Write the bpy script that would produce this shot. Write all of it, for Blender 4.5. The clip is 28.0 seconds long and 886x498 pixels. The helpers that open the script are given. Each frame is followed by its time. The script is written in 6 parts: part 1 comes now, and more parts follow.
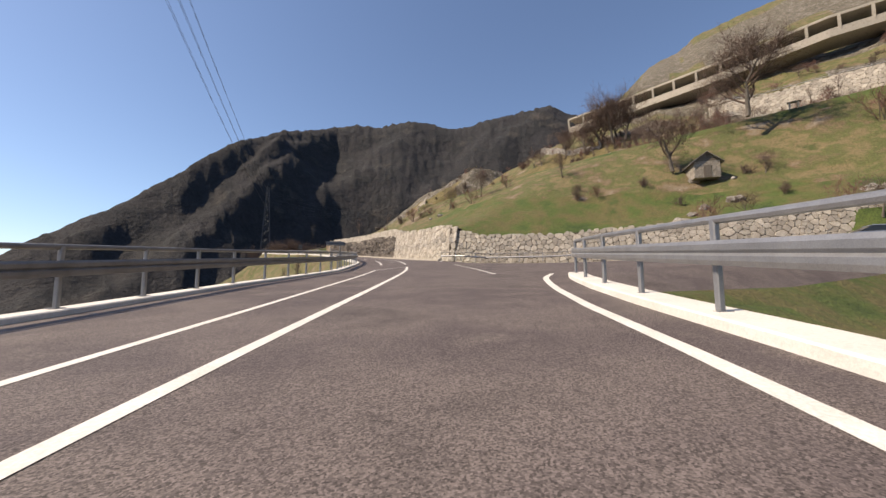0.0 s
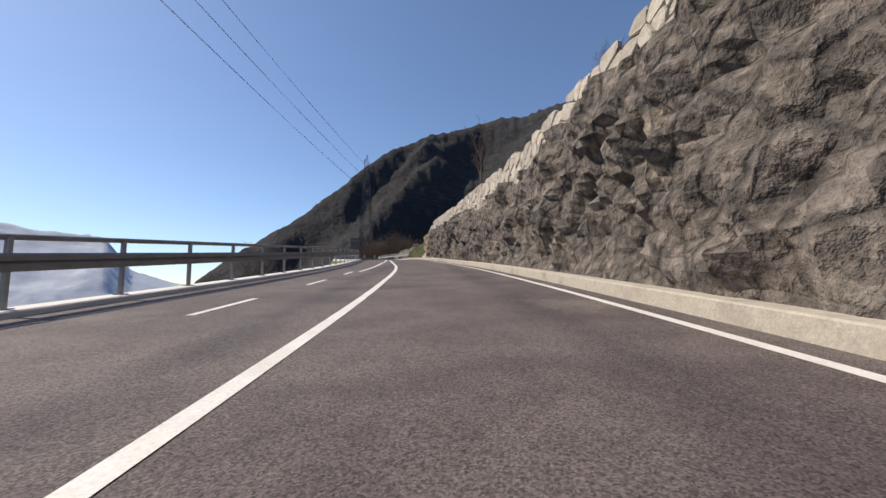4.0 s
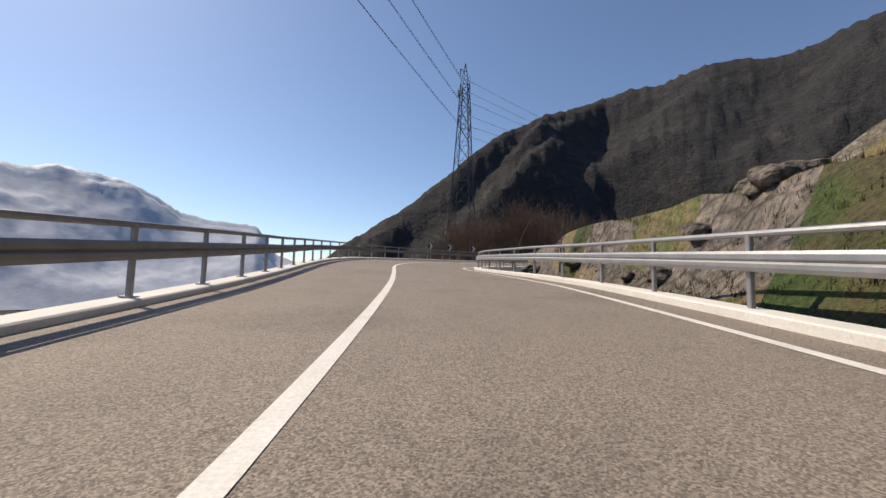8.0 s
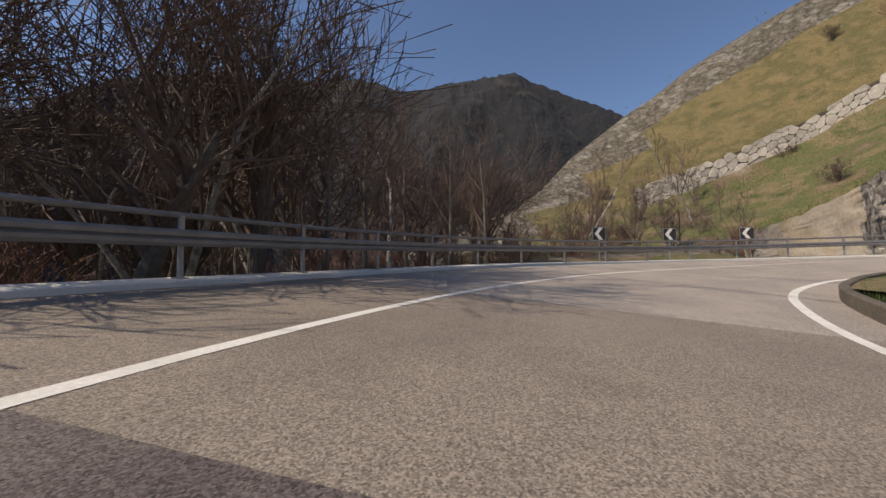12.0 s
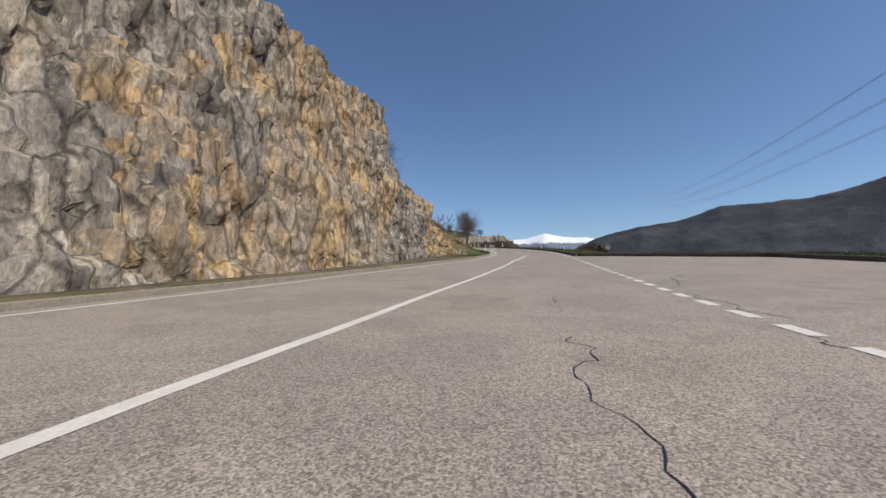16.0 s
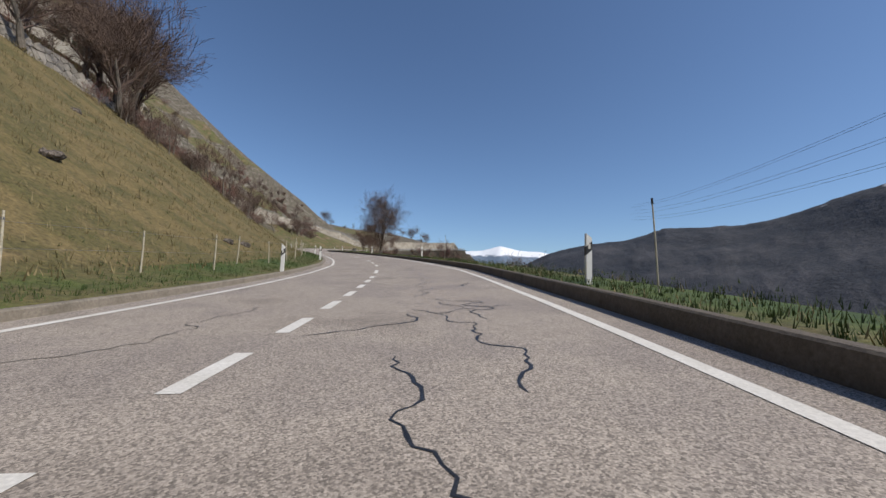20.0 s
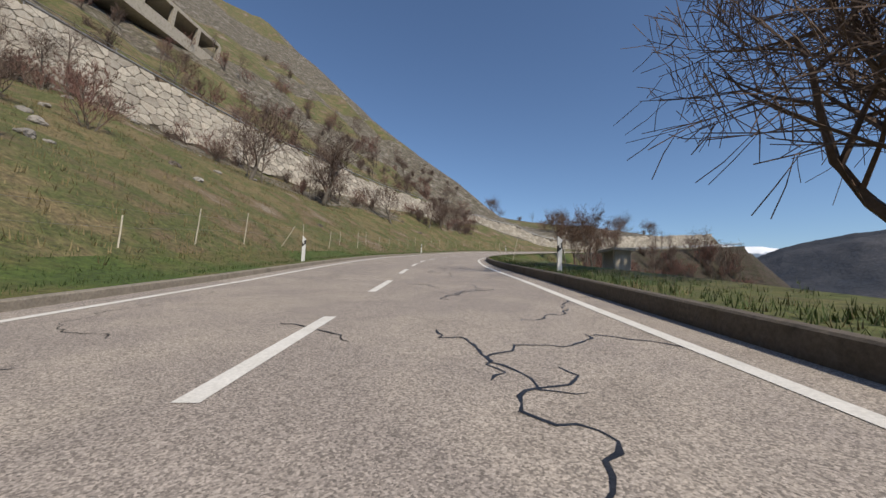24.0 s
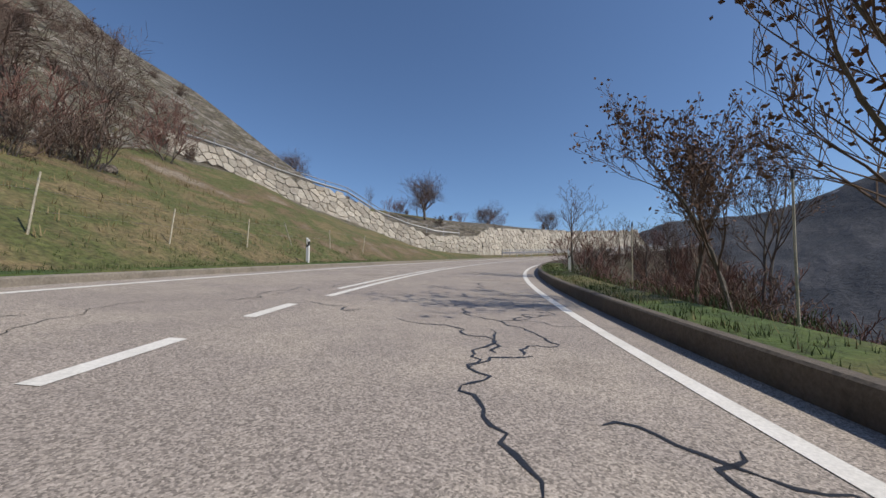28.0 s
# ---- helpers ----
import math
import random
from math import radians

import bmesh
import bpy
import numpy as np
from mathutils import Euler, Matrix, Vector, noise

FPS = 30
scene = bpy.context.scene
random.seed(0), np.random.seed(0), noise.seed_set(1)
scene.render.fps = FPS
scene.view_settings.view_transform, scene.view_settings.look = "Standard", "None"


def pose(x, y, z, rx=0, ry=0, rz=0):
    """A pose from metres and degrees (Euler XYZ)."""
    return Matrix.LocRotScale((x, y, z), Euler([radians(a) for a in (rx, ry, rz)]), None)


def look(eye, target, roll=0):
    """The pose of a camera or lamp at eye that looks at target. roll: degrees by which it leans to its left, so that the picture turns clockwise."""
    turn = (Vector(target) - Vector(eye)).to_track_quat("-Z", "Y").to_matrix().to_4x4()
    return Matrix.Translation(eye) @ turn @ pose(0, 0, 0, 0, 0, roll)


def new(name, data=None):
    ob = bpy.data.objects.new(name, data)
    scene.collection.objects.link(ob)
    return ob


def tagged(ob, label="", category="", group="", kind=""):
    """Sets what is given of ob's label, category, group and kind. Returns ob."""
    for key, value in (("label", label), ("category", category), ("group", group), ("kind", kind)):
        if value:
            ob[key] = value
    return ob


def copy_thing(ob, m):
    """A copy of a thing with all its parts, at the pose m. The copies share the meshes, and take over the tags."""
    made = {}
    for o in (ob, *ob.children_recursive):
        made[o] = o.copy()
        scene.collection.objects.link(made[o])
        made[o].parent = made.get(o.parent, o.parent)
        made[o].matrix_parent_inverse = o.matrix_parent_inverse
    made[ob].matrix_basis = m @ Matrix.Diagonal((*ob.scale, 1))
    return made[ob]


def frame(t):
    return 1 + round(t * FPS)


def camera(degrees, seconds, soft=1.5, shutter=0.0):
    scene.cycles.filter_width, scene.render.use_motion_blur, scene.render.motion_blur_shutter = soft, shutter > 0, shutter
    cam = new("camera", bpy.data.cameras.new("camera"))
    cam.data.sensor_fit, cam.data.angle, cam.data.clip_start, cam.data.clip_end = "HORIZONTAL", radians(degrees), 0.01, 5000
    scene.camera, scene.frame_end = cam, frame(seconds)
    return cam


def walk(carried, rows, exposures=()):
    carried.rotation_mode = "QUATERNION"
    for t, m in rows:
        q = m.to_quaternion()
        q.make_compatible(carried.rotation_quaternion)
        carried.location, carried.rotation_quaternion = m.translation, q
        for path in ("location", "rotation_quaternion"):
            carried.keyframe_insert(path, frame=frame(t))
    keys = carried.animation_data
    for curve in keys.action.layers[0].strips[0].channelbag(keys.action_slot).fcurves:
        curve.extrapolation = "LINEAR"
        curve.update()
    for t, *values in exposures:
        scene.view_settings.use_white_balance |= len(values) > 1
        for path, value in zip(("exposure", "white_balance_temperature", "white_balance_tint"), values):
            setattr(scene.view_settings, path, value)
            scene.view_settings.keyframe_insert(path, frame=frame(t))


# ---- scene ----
cam = camera(98.1, 28.0, soft=1.5, shutter=0.0)
PATH = [
    (0.0, 0.19, -0.14, 0.22, -45.92, 6.11, 0.05),
    (0.5, 6.84, 6.58, 1.10, -45.01, 6.27, -0.97),
    (1.0, 13.39, 13.52, 1.96, -42.87, 6.07, -1.88),
    (1.5, 19.68, 20.81, 2.83, -40.25, 6.41, -2.72),
    (2.0, 25.55, 28.54, 3.74, -37.64, 6.05, -2.35),
    (2.5, 30.97, 36.78, 4.63, -34.03, 5.01, -0.93),
    (3.0, 36.15, 45.57, 5.56, -30.05, 4.97, -0.41),
    (3.5, 40.97, 54.85, 6.52, -25.75, 5.36, 1.11),
    (4.0, 45.19, 64.22, 7.49, -23.33, 5.98, 0.79),
    (4.5, 48.92, 73.43, 8.44, -21.19, 6.73, 0.14),
    (5.0, 51.96, 82.22, 9.34, -17.93, 6.50, -0.52),
    (5.5, 54.17, 90.28, 10.15, -14.15, 5.40, -1.07),
    (6.0, 55.74, 97.23, 10.86, -11.88, 5.26, -0.69),
    (6.5, 56.99, 103.35, 11.43, -11.08, 5.30, -1.12),
    (7.0, 58.03, 109.11, 11.93, -9.91, 5.81, -0.99),
    (7.5, 58.78, 114.44, 12.34, -8.71, 5.17, -1.79),
    (8.0, 59.40, 119.37, 12.72, -7.39, 4.43, -1.55),
    (8.5, 59.89, 124.31, 13.08, -5.59, 4.40, -0.62),
    (9.0, 60.24, 129.44, 13.45, -3.78, 3.37, 0.13),
    (9.5, 60.42, 134.86, 13.80, -1.86, 3.14, 1.70),
    (10.0, 60.79, 140.59, 14.16, -3.99, 2.63, 1.39),
    (10.5, 61.89, 146.42, 14.50, -11.45, 2.22, 1.50),
    (11.0, 64.10, 151.90, 14.76, -22.98, 2.25, 1.34),
    (11.5, 67.35, 156.27, 14.98, -37.15, 2.99, 1.39),
    (12.0, 71.39, 159.04, 15.17, -56.07, 3.35, 0.53),
    (12.5, 75.70, 160.20, 15.34, -74.79, 3.70, 0.00),
    (13.0, 79.99, 160.33, 15.50, -88.32, 3.46, 0.01),
    (13.5, 84.28, 159.58, 15.67, -100.26, 2.26, 0.43),
    (14.0, 88.35, 157.24, 15.88, -118.70, 2.90, 0.67),
    (14.5, 91.60, 153.47, 16.10, -137.17, 3.14, 0.30),
    (15.0, 93.66, 148.72, 16.33, -155.38, 3.59, -0.09),
    (15.5, 94.42, 143.33, 16.58, -171.49, 3.97, 0.60),
    (16.0, 93.79, 137.64, 16.88, -186.06, 4.05, 0.44),
    (16.5, 91.95, 131.75, 17.25, -197.38, 4.40, 1.27),
    (17.0, 89.59, 125.83, 17.69, -200.63, 4.59, 1.78),
    (17.5, 87.20, 119.81, 18.17, -201.81, 4.53, 1.37),
    (18.0, 84.82, 113.62, 18.69, -201.79, 4.73, 0.36),
    (18.5, 82.33, 107.05, 19.24, -201.26, 4.51, -0.33),
    (19.0, 79.86, 99.88, 19.80, -199.32, 4.41, -0.29),
    (19.5, 77.66, 92.07, 20.44, -196.32, 4.83, -0.27),
    (20.0, 75.83, 84.03, 21.10, -192.70, 5.45, -1.78),
    (20.5, 74.53, 75.85, 21.76, -188.89, 5.07, -2.98),
    (21.0, 73.81, 67.70, 22.44, -185.06, 4.90, -3.65),
    (21.5, 73.59, 59.38, 23.17, -180.96, 4.89, -3.53),
    (22.0, 73.92, 50.87, 23.91, -176.93, 3.93, -1.70),
    (22.5, 74.79, 42.24, 24.67, -173.28, 3.97, -0.72),
    (23.0, 76.12, 33.51, 25.43, -170.31, 4.60, -0.83),
    (23.5, 77.81, 24.65, 26.19, -168.28, 5.05, -1.68),
    (24.0, 79.73, 15.72, 26.96, -167.54, 4.72, -2.15),
    (24.5, 81.65, 6.76, 27.71, -167.37, 4.93, -2.65),
    (25.0, 83.58, -1.83, 28.44, -167.96, 4.85, -1.21),
    (25.5, 85.14, -10.34, 29.15, -170.28, 4.93, -0.61),
    (26.0, 86.14, -18.90, 29.84, -173.76, 4.99, -0.51),
    (26.5, 86.36, -27.54, 30.54, -178.04, 5.17, 0.09),
    (27.0, 85.88, -35.86, 31.28, -183.50, 5.54, 0.10),
    (27.5, 84.75, -43.67, 32.01, -188.59, 5.89, 1.27),
    (28.0, 82.98, -50.67, 32.68, -194.00, 5.91, 0.56),
]
walk(cam, [(t, pose(x, y, z, 90 + pitch, roll, yaw)) for t, x, y, z, yaw, pitch, roll in PATH],
     exposures=[(0, 0.4, 7900, 15), (2, 0.5, 7900, 15), (3, 0.15, 7200, 13), (6, 0.2, 7150, 12), (8, 0.1, 7600, 13), (10, -0.05, 7450, 13), (11, -0.02, 7650, 14), (13.5, -0.1, 6950, 13), (16, -0.2, 6850, 11), (21, -0.2, 6700, 10), (24, -0.16, 6900, 10), (28, -0.18, 6600, 10)])

# ---- daylight ----
SUN_YAW, SUN_HEIGHT = 52.0, 47.0          # degrees to the left of north, and up
_az, _el = radians(SUN_YAW), radians(SUN_HEIGHT)
TO_SUN = Vector((-math.sin(_az) * math.cos(_el), math.cos(_az) * math.cos(_el), math.sin(_el)))
sun = new("sun", bpy.data.lights.new("sun", "SUN"))
sun.data.energy, sun.data.angle, sun.data.color = 4.4, radians(0.53), (1.0, 0.93, 0.82)
sun.matrix_world = look((0, 0, 300), Vector((0, 0, 300)) - TO_SUN)
world = bpy.data.worlds.new("sky")
scene.world = world
world.use_nodes = True
_sky = world.node_tree.nodes.new("ShaderNodeTexSky")
_sky.sky_type, _sky.sun_disc = "NISHITA", False
_sky.sun_elevation, _sky.sun_rotation = _el, -_az
_sky.altitude, _sky.air_density, _sky.dust_density, _sky.ozone_density = 900, 1.0, 0.9, 6.5
_bg = world.node_tree.nodes["Background"]
_bg.inputs["Strength"].default_value = 0.14
world.node_tree.links.new(_sky.outputs[0], _bg.inputs["Color"])

# ---- the road's line: laid under the camera's way, and carried on at both ends ----
EYE = 0.8
END_BENDS = [(44.0, -0.62), (46.0, -1.0)]      # length, degrees of turn per metre


def spline(rows, times):
    """Smooth places between rows of (t, x, y, z)."""
    tt = np.array([r[0] for r in rows]); pp = np.array([r[1:4] for r in rows])
    slope = np.gradient(pp, tt, axis=0)
    i = np.clip(np.searchsorted(tt, times, side="right") - 1, 0, len(tt) - 2)
    w = tt[i + 1] - tt[i]; u = ((times - tt[i]) / w)[:, None]; w = w[:, None]
    return ((2 * u**3 - 3 * u**2 + 1) * pp[i] + (u**3 - 2 * u**2 + u) * w * slope[i]
            + (3 * u**2 - 2 * u**3) * pp[i + 1] + (u**3 - u**2) * w * slope[i + 1])


_times = np.arange(0, 28.001, 0.05)
_way = spline(PATH, _times)
_way[:, 2] -= EYE
_step = np.hypot(*np.diff(_way[:, :2], axis=0).T)
_s = np.concatenate([[0], np.cumsum(_step)])
LENGTH = float(_s[-1])
RS = np.arange(0, LENGTH, 1.0)
RP = np.stack([np.interp(RS, _s, _way[:, k]) for k in range(3)], 1)
_d0 = (RP[3] - RP[0]) / np.linalg.norm((RP[3] - RP[0])[:2])
_before = np.stack([RP[0] + _d0 * (k - 60) for k in range(60)])
_after, _p, _h = [], RP[-1].copy(), math.atan2(RP[-1][1] - RP[-4][1], RP[-1][0] - RP[-4][0])
for _len, _turn in END_BENDS:
    for _k in range(int(_len)):
        _h += radians(_turn)
        _p = _p + np.array([math.cos(_h), math.sin(_h), 0.086])
        _after.append(_p)
RP = np.concatenate([_before, RP, np.array(_after)])
RS = np.concatenate([np.arange(-60, 0), RS, RS[-1] + 1 + np.arange(len(_after))]).astype(float)
_k = np.ones(7) / 7
_z = np.convolve(np.pad(RP[:, 2], 10, mode="edge"), np.ones(21) / 21, "valid")
_z[:10], _z[-10:] = RP[:10, 2], RP[-10:, 2]
RP[:, 2] = _z
RT = np.gradient(RP[:, :2], axis=0)
RT = np.stack([np.convolve(np.pad(RT[:, k], 3, mode="edge"), _k, "valid") for k in range(2)], 1)
RT /= np.linalg.norm(RT, axis=1)[:, None]
BANK_ROWS = [(-2, -1.5), (0, -1.5), (1, -2), (2, -2.2), (3, -0.8), (4, 0), (5.5, -0.5), (8, -1.2), (9.3, 0), (10.5, 3.6), (11.5, 5), (13.5, 4.5), (14.5, 2.5), (15.5, 0.5), (17, 0), (18, 0), (19, -0.5), (20, -1.8), (21, -3), (21.7, -3), (23.5, -1.8), (24.5, -1.5), (25.5, 0), (27, 2.3), (28, 4), (31, 4)]


def S(t):
    """The road's metre at which the camera is at t seconds."""
    return float(np.interp(t, _times, _s))


def table(rows):
    """A value along the road from rows of (seconds, value)."""
    ss = np.array([S(r[0]) if 0 <= r[0] <= 28 else (r[0] * 19 if r[0] < 0 else LENGTH + (r[0] - 28) * 14) for r in rows])
    vv = np.array([r[1] for r in rows], float)
    return lambda s: np.interp(s, ss, vv)


BANK = table(BANK_ROWS)


def at(s, d=0.0, h=0.0):
    """The place at the road's metre s, d metres to the right of the way, h metres over the road."""
    x, y, z = (np.interp(s, RS, RP[:, k]) for k in range(3))
    tx, ty = np.interp(s, RS, RT[:, 0]), np.interp(s, RS, RT[:, 1])
    return Vector((x + ty * d, y - tx * d, z + h - d * math.tan(radians(float(BANK(s))))))


def heading(s):
    return math.atan2(np.interp(s, RS, RT[:, 1]), np.interp(s, RS, RT[:, 0]))


# ---- materials ----
def material(name, colours, scale=4.0, rough=0.85, bump=0.3, fine=60.0, metal=0.0, stretch=(1, 1, 1), coords="Object", per_piece=0.0, spec=0.5, grain=0.35, bump_far=0.02, speckle=0.0, cracks=0.0, crack_scale=1.0, tilt=(0, 0, 0)):
    """A surface whose colour wanders between the given colours at a large scale, with a fine grain and relief on it."""
    m = bpy.data.materials.new(name)
    m.use_nodes = True
    n, l = m.node_tree.nodes, m.node_tree.links
    out = n["Principled BSDF"]
    tc = n.new("ShaderNodeTexCoord"); mp = n.new("ShaderNodeMapping")
    mp.inputs["Scale"].default_value = stretch; mp.inputs["Rotation"].default_value = tilt
    l.new(tc.outputs[coords], mp.inputs["Vector"])
    big = n.new("ShaderNodeTexNoise"); big.inputs["Scale"].default_value = scale; big.inputs["Detail"].default_value = 6; big.inputs["Roughness"].default_value = 0.6
    l.new(mp.outputs[0], big.inputs["Vector"])
    ramp = n.new("ShaderNodeValToRGB")
    while len(ramp.color_ramp.elements) < len(colours):
        ramp.color_ramp.elements.new(0.5)
    for i, c in enumerate(colours):
        e = ramp.color_ramp.elements[i]
        e.position = 0.3 + 0.4 * i / max(1, len(colours) - 1)
        e.color = (*c, 1)
    l.new(big.outputs["Fac"], ramp.inputs["Fac"])
    small = n.new("ShaderNodeTexNoise"); small.inputs["Scale"].default_value = fine; small.inputs["Detail"].default_value = 4; small.inputs["Roughness"].default_value = 0.7
    l.new(mp.outputs[0], small.inputs["Vector"])
    rng = n.new("ShaderNodeMapRange"); rng.inputs["From Min"].default_value = 0.25; rng.inputs["From Max"].default_value = 0.75
    rng.inputs["To Min"].default_value = 1 - grain; rng.inputs["To Max"].default_value = 1 + grain
    l.new(small.outputs["Fac"], rng.inputs["Value"])
    mul = n.new("ShaderNodeVectorMath"); mul.operation = "SCALE"
    l.new(ramp.outputs["Color"], mul.inputs[0]); l.new(rng.outputs[0], mul.inputs["Scale"])
    last = mul.outputs[0]
    if per_piece:
        info = n.new("ShaderNodeObjectInfo"); geo = n.new("ShaderNodeNewGeometry")
        add = n.new("ShaderNodeMath"); add.operation = "ADD"
        frac = n.new("ShaderNodeMath"); frac.operation = "FRACT"
        l.new(info.outputs["Random"], add.inputs[0]); l.new(geo.outputs["Random Per Island"], add.inputs[1]); l.new(add.outputs[0], frac.inputs[0])
        r2 = n.new("ShaderNodeMapRange"); r2.inputs["To Min"].default_value = 1 - per_piece; r2.inputs["To Max"].default_value = 1 + per_piece * 0.6
        l.new(frac.outputs[0], r2.inputs["Value"])
        mul2 = n.new("ShaderNodeVectorMath"); mul2.operation = "SCALE"
        l.new(last, mul2.inputs[0]); l.new(r2.outputs[0], mul2.inputs["Scale"]); last = mul2.outputs[0]
    if speckle:                                        # single chips of stone in the surface
        vo = n.new("ShaderNodeTexVoronoi"); vo.inputs["Scale"].default_value = 95
        l.new(mp.outputs[0], vo.inputs["Vector"])
        sep = n.new("ShaderNodeSeparateColor"); l.new(vo.outputs["Color"], sep.inputs[0])
        r3 = n.new("ShaderNodeMapRange"); r3.inputs["To Min"].default_value = 1 - speckle; r3.inputs["To Max"].default_value = 1 + speckle
        l.new(sep.outputs[0], r3.inputs["Value"])
        mul3 = n.new("ShaderNodeVectorMath"); mul3.operation = "SCALE"
        l.new(last, mul3.inputs[0]); l.new(r3.outputs[0], mul3.inputs["Scale"]); last = mul3.outputs[0]
    fissure = None
    if cracks:                                         # dark fissures between blocks
        wob = n.new("ShaderNodeVectorMath"); wob.operation = "MULTIPLY_ADD"
        wob.inputs[1].default_value = (0.3 / crack_scale,) * 3
        l.new(big.outputs["Color"], wob.inputs[0]); l.new(mp.outputs[0], wob.inputs[2])
        vo2 = n.new("ShaderNodeTexVoronoi"); vo2.feature = "DISTANCE_TO_EDGE"; vo2.inputs["Scale"].default_value = crack_scale
        l.new(wob.outputs[0], vo2.inputs["Vector"])
        r4 = n.new("ShaderNodeMapRange"); r4.inputs["From Max"].default_value = 0.1; r4.inputs["To Min"].default_value = 1 - cracks; r4.inputs["To Max"].default_value = 1.0
        l.new(vo2.outputs["Distance"], r4.inputs["Value"])
        vo3 = n.new("ShaderNodeTexVoronoi"); vo3.inputs["Scale"].default_value = crack_scale * 2.3
        l.new(wob.outputs[0], vo3.inputs["Vector"])
        sp3 = n.new("ShaderNodeSeparateColor"); l.new(vo3.outputs["Color"], sp3.inputs[0])
        r5 = n.new("ShaderNodeMapRange"); r5.inputs["To Min"].default_value = 1 - 0.6 * cracks; r5.inputs["To Max"].default_value = 1 + 0.5 * cracks
        l.new(sp3.outputs[0], r5.inputs["Value"])
        mm = n.new("ShaderNodeMath"); mm.operation = "MULTIPLY"; l.new(r4.outputs[0], mm.inputs[0]); l.new(r5.outputs[0], mm.inputs[1])
        mul4 = n.new("ShaderNodeVectorMath"); mul4.operation = "SCALE"
        l.new(last, mul4.inputs[0]); l.new(mm.outputs[0], mul4.inputs["Scale"]); last = mul4.outputs[0]
        fissure = r4.outputs[0]
    l.new(last, out.inputs["Base Color"])
    out.inputs["Roughness"].default_value, out.inputs["Metallic"].default_value = rough, metal
    out.inputs["Specular IOR Level"].default_value = spec
    if bump:
        b1 = n.new("ShaderNodeBump"); b1.inputs["Strength"].default_value = bump; b1.inputs["Distance"].default_value = bump_far
        l.new(small.outputs["Fac"], b1.inputs["Height"])
        b2 = n.new("ShaderNodeBump"); b2.inputs["Strength"].default_value = bump * 0.6; b2.inputs["Distance"].default_value = bump_far * 8
        l.new(big.outputs["Fac"], b2.inputs["Height"]); l.new(b1.outputs[0], b2.inputs["Normal"])
        top = b2
        if fissure:
            b3 = n.new("ShaderNodeBump"); b3.inputs["Strength"].default_value = 0.8; b3.inputs["Distance"].default_value = 0.12 / crack_scale
            l.new(fissure, b3.inputs["Height"]); l.new(b2.outputs[0], b3.inputs["Normal"]); top = b3
        l.new(top.outputs[0], out.inputs["Normal"])
    return m


ASPHALT_OLD = material("asphalt_old", [(0.07, 0.058, 0.055), (0.135, 0.112, 0.104), (0.09, 0.073, 0.072), (0.155, 0.13, 0.118)], 0.35, 0.8, 0.5, 80, bump_far=0.006, grain=0.42, spec=0.35, speckle=0.6)
ASPHALT_DECK = material("asphalt_bridge", [(0.18, 0.152, 0.126), (0.235, 0.198, 0.163), (0.205, 0.172, 0.144)], 0.4, 0.8, 0.5, 80, bump_far=0.006, grain=0.42, spec=0.35, speckle=0.5)
ASPHALT_UP = material("asphalt_pale", [(0.262, 0.226, 0.194), (0.35, 0.305, 0.262), (0.285, 0.248, 0.22), (0.32, 0.278, 0.245)], 0.5, 0.8, 0.5, 80, bump_far=0.006, grain=0.42, spec=0.35, speckle=0.5)
PAINT = material("road_paint", [(0.62, 0.6, 0.55), (0.74, 0.72, 0.68)], 2.5, 0.7, 0.3, 40, bump_far=0.004, grain=0.18)
SEAL = material("crack_seal", [(0.012, 0.012, 0.014), (0.03, 0.03, 0.032)], 8, 0.45, 0.4, 60, bump_far=0.004)
CONCRETE = material("concrete_kerb", [(0.36, 0.32, 0.26), (0.46, 0.42, 0.35), (0.3, 0.27, 0.22)], 1.6, 0.9, 0.4, 30, grain=0.2)
CONCRETE_WHITE = material("concrete_pale", [(0.62, 0.6, 0.55), (0.72, 0.7, 0.66)], 1.2, 0.85, 0.3, 30, grain=0.12)
STEEL = material("galvanised_steel", [(0.3, 0.305, 0.31), (0.4, 0.405, 0.41)], 3, 0.48, 0.1, 80, metal=0.75, grain=0.15)
STEEL_DARK = material("weathered_steel", [(0.22, 0.21, 0.2), (0.3, 0.29, 0.28)], 3, 0.5, 0.1, 80, metal=0.6, grain=0.15)
STONE = material("pale_wall_stone", [(0.32, 0.285, 0.23), (0.48, 0.445, 0.38), (0.4, 0.355, 0.295), (0.54, 0.51, 0.45)], 1.3, 0.92, 0.7, 16, per_piece=0.28, coords="Object", grain=0.28, bump_far=0.03)
STONE_GREY = material("grey_wall_stone", [(0.19, 0.175, 0.155), (0.31, 0.29, 0.26), (0.24, 0.22, 0.2), (0.36, 0.345, 0.32)], 1.0, 0.92, 0.7, 14, per_piece=0.3, coords="Object", grain=0.3, bump_far=0.03)
MORTAR = material("wall_joint", [(0.05, 0.04, 0.03), (0.1, 0.083, 0.062)], 2, 0.95, 0.5, 30)
ROCK = material("grey_brown_rock", [(0.075, 0.062, 0.054), (0.18, 0.152, 0.128), (0.11, 0.097, 0.085), (0.24, 0.2, 0.158)], 0.8, 0.92, 0.9, 6, stretch=(1, 1, 0.8), tilt=(0.4, 0.3, 0.2), grain=0.65, bump_far=0.1, cracks=0.5, crack_scale=1.5)
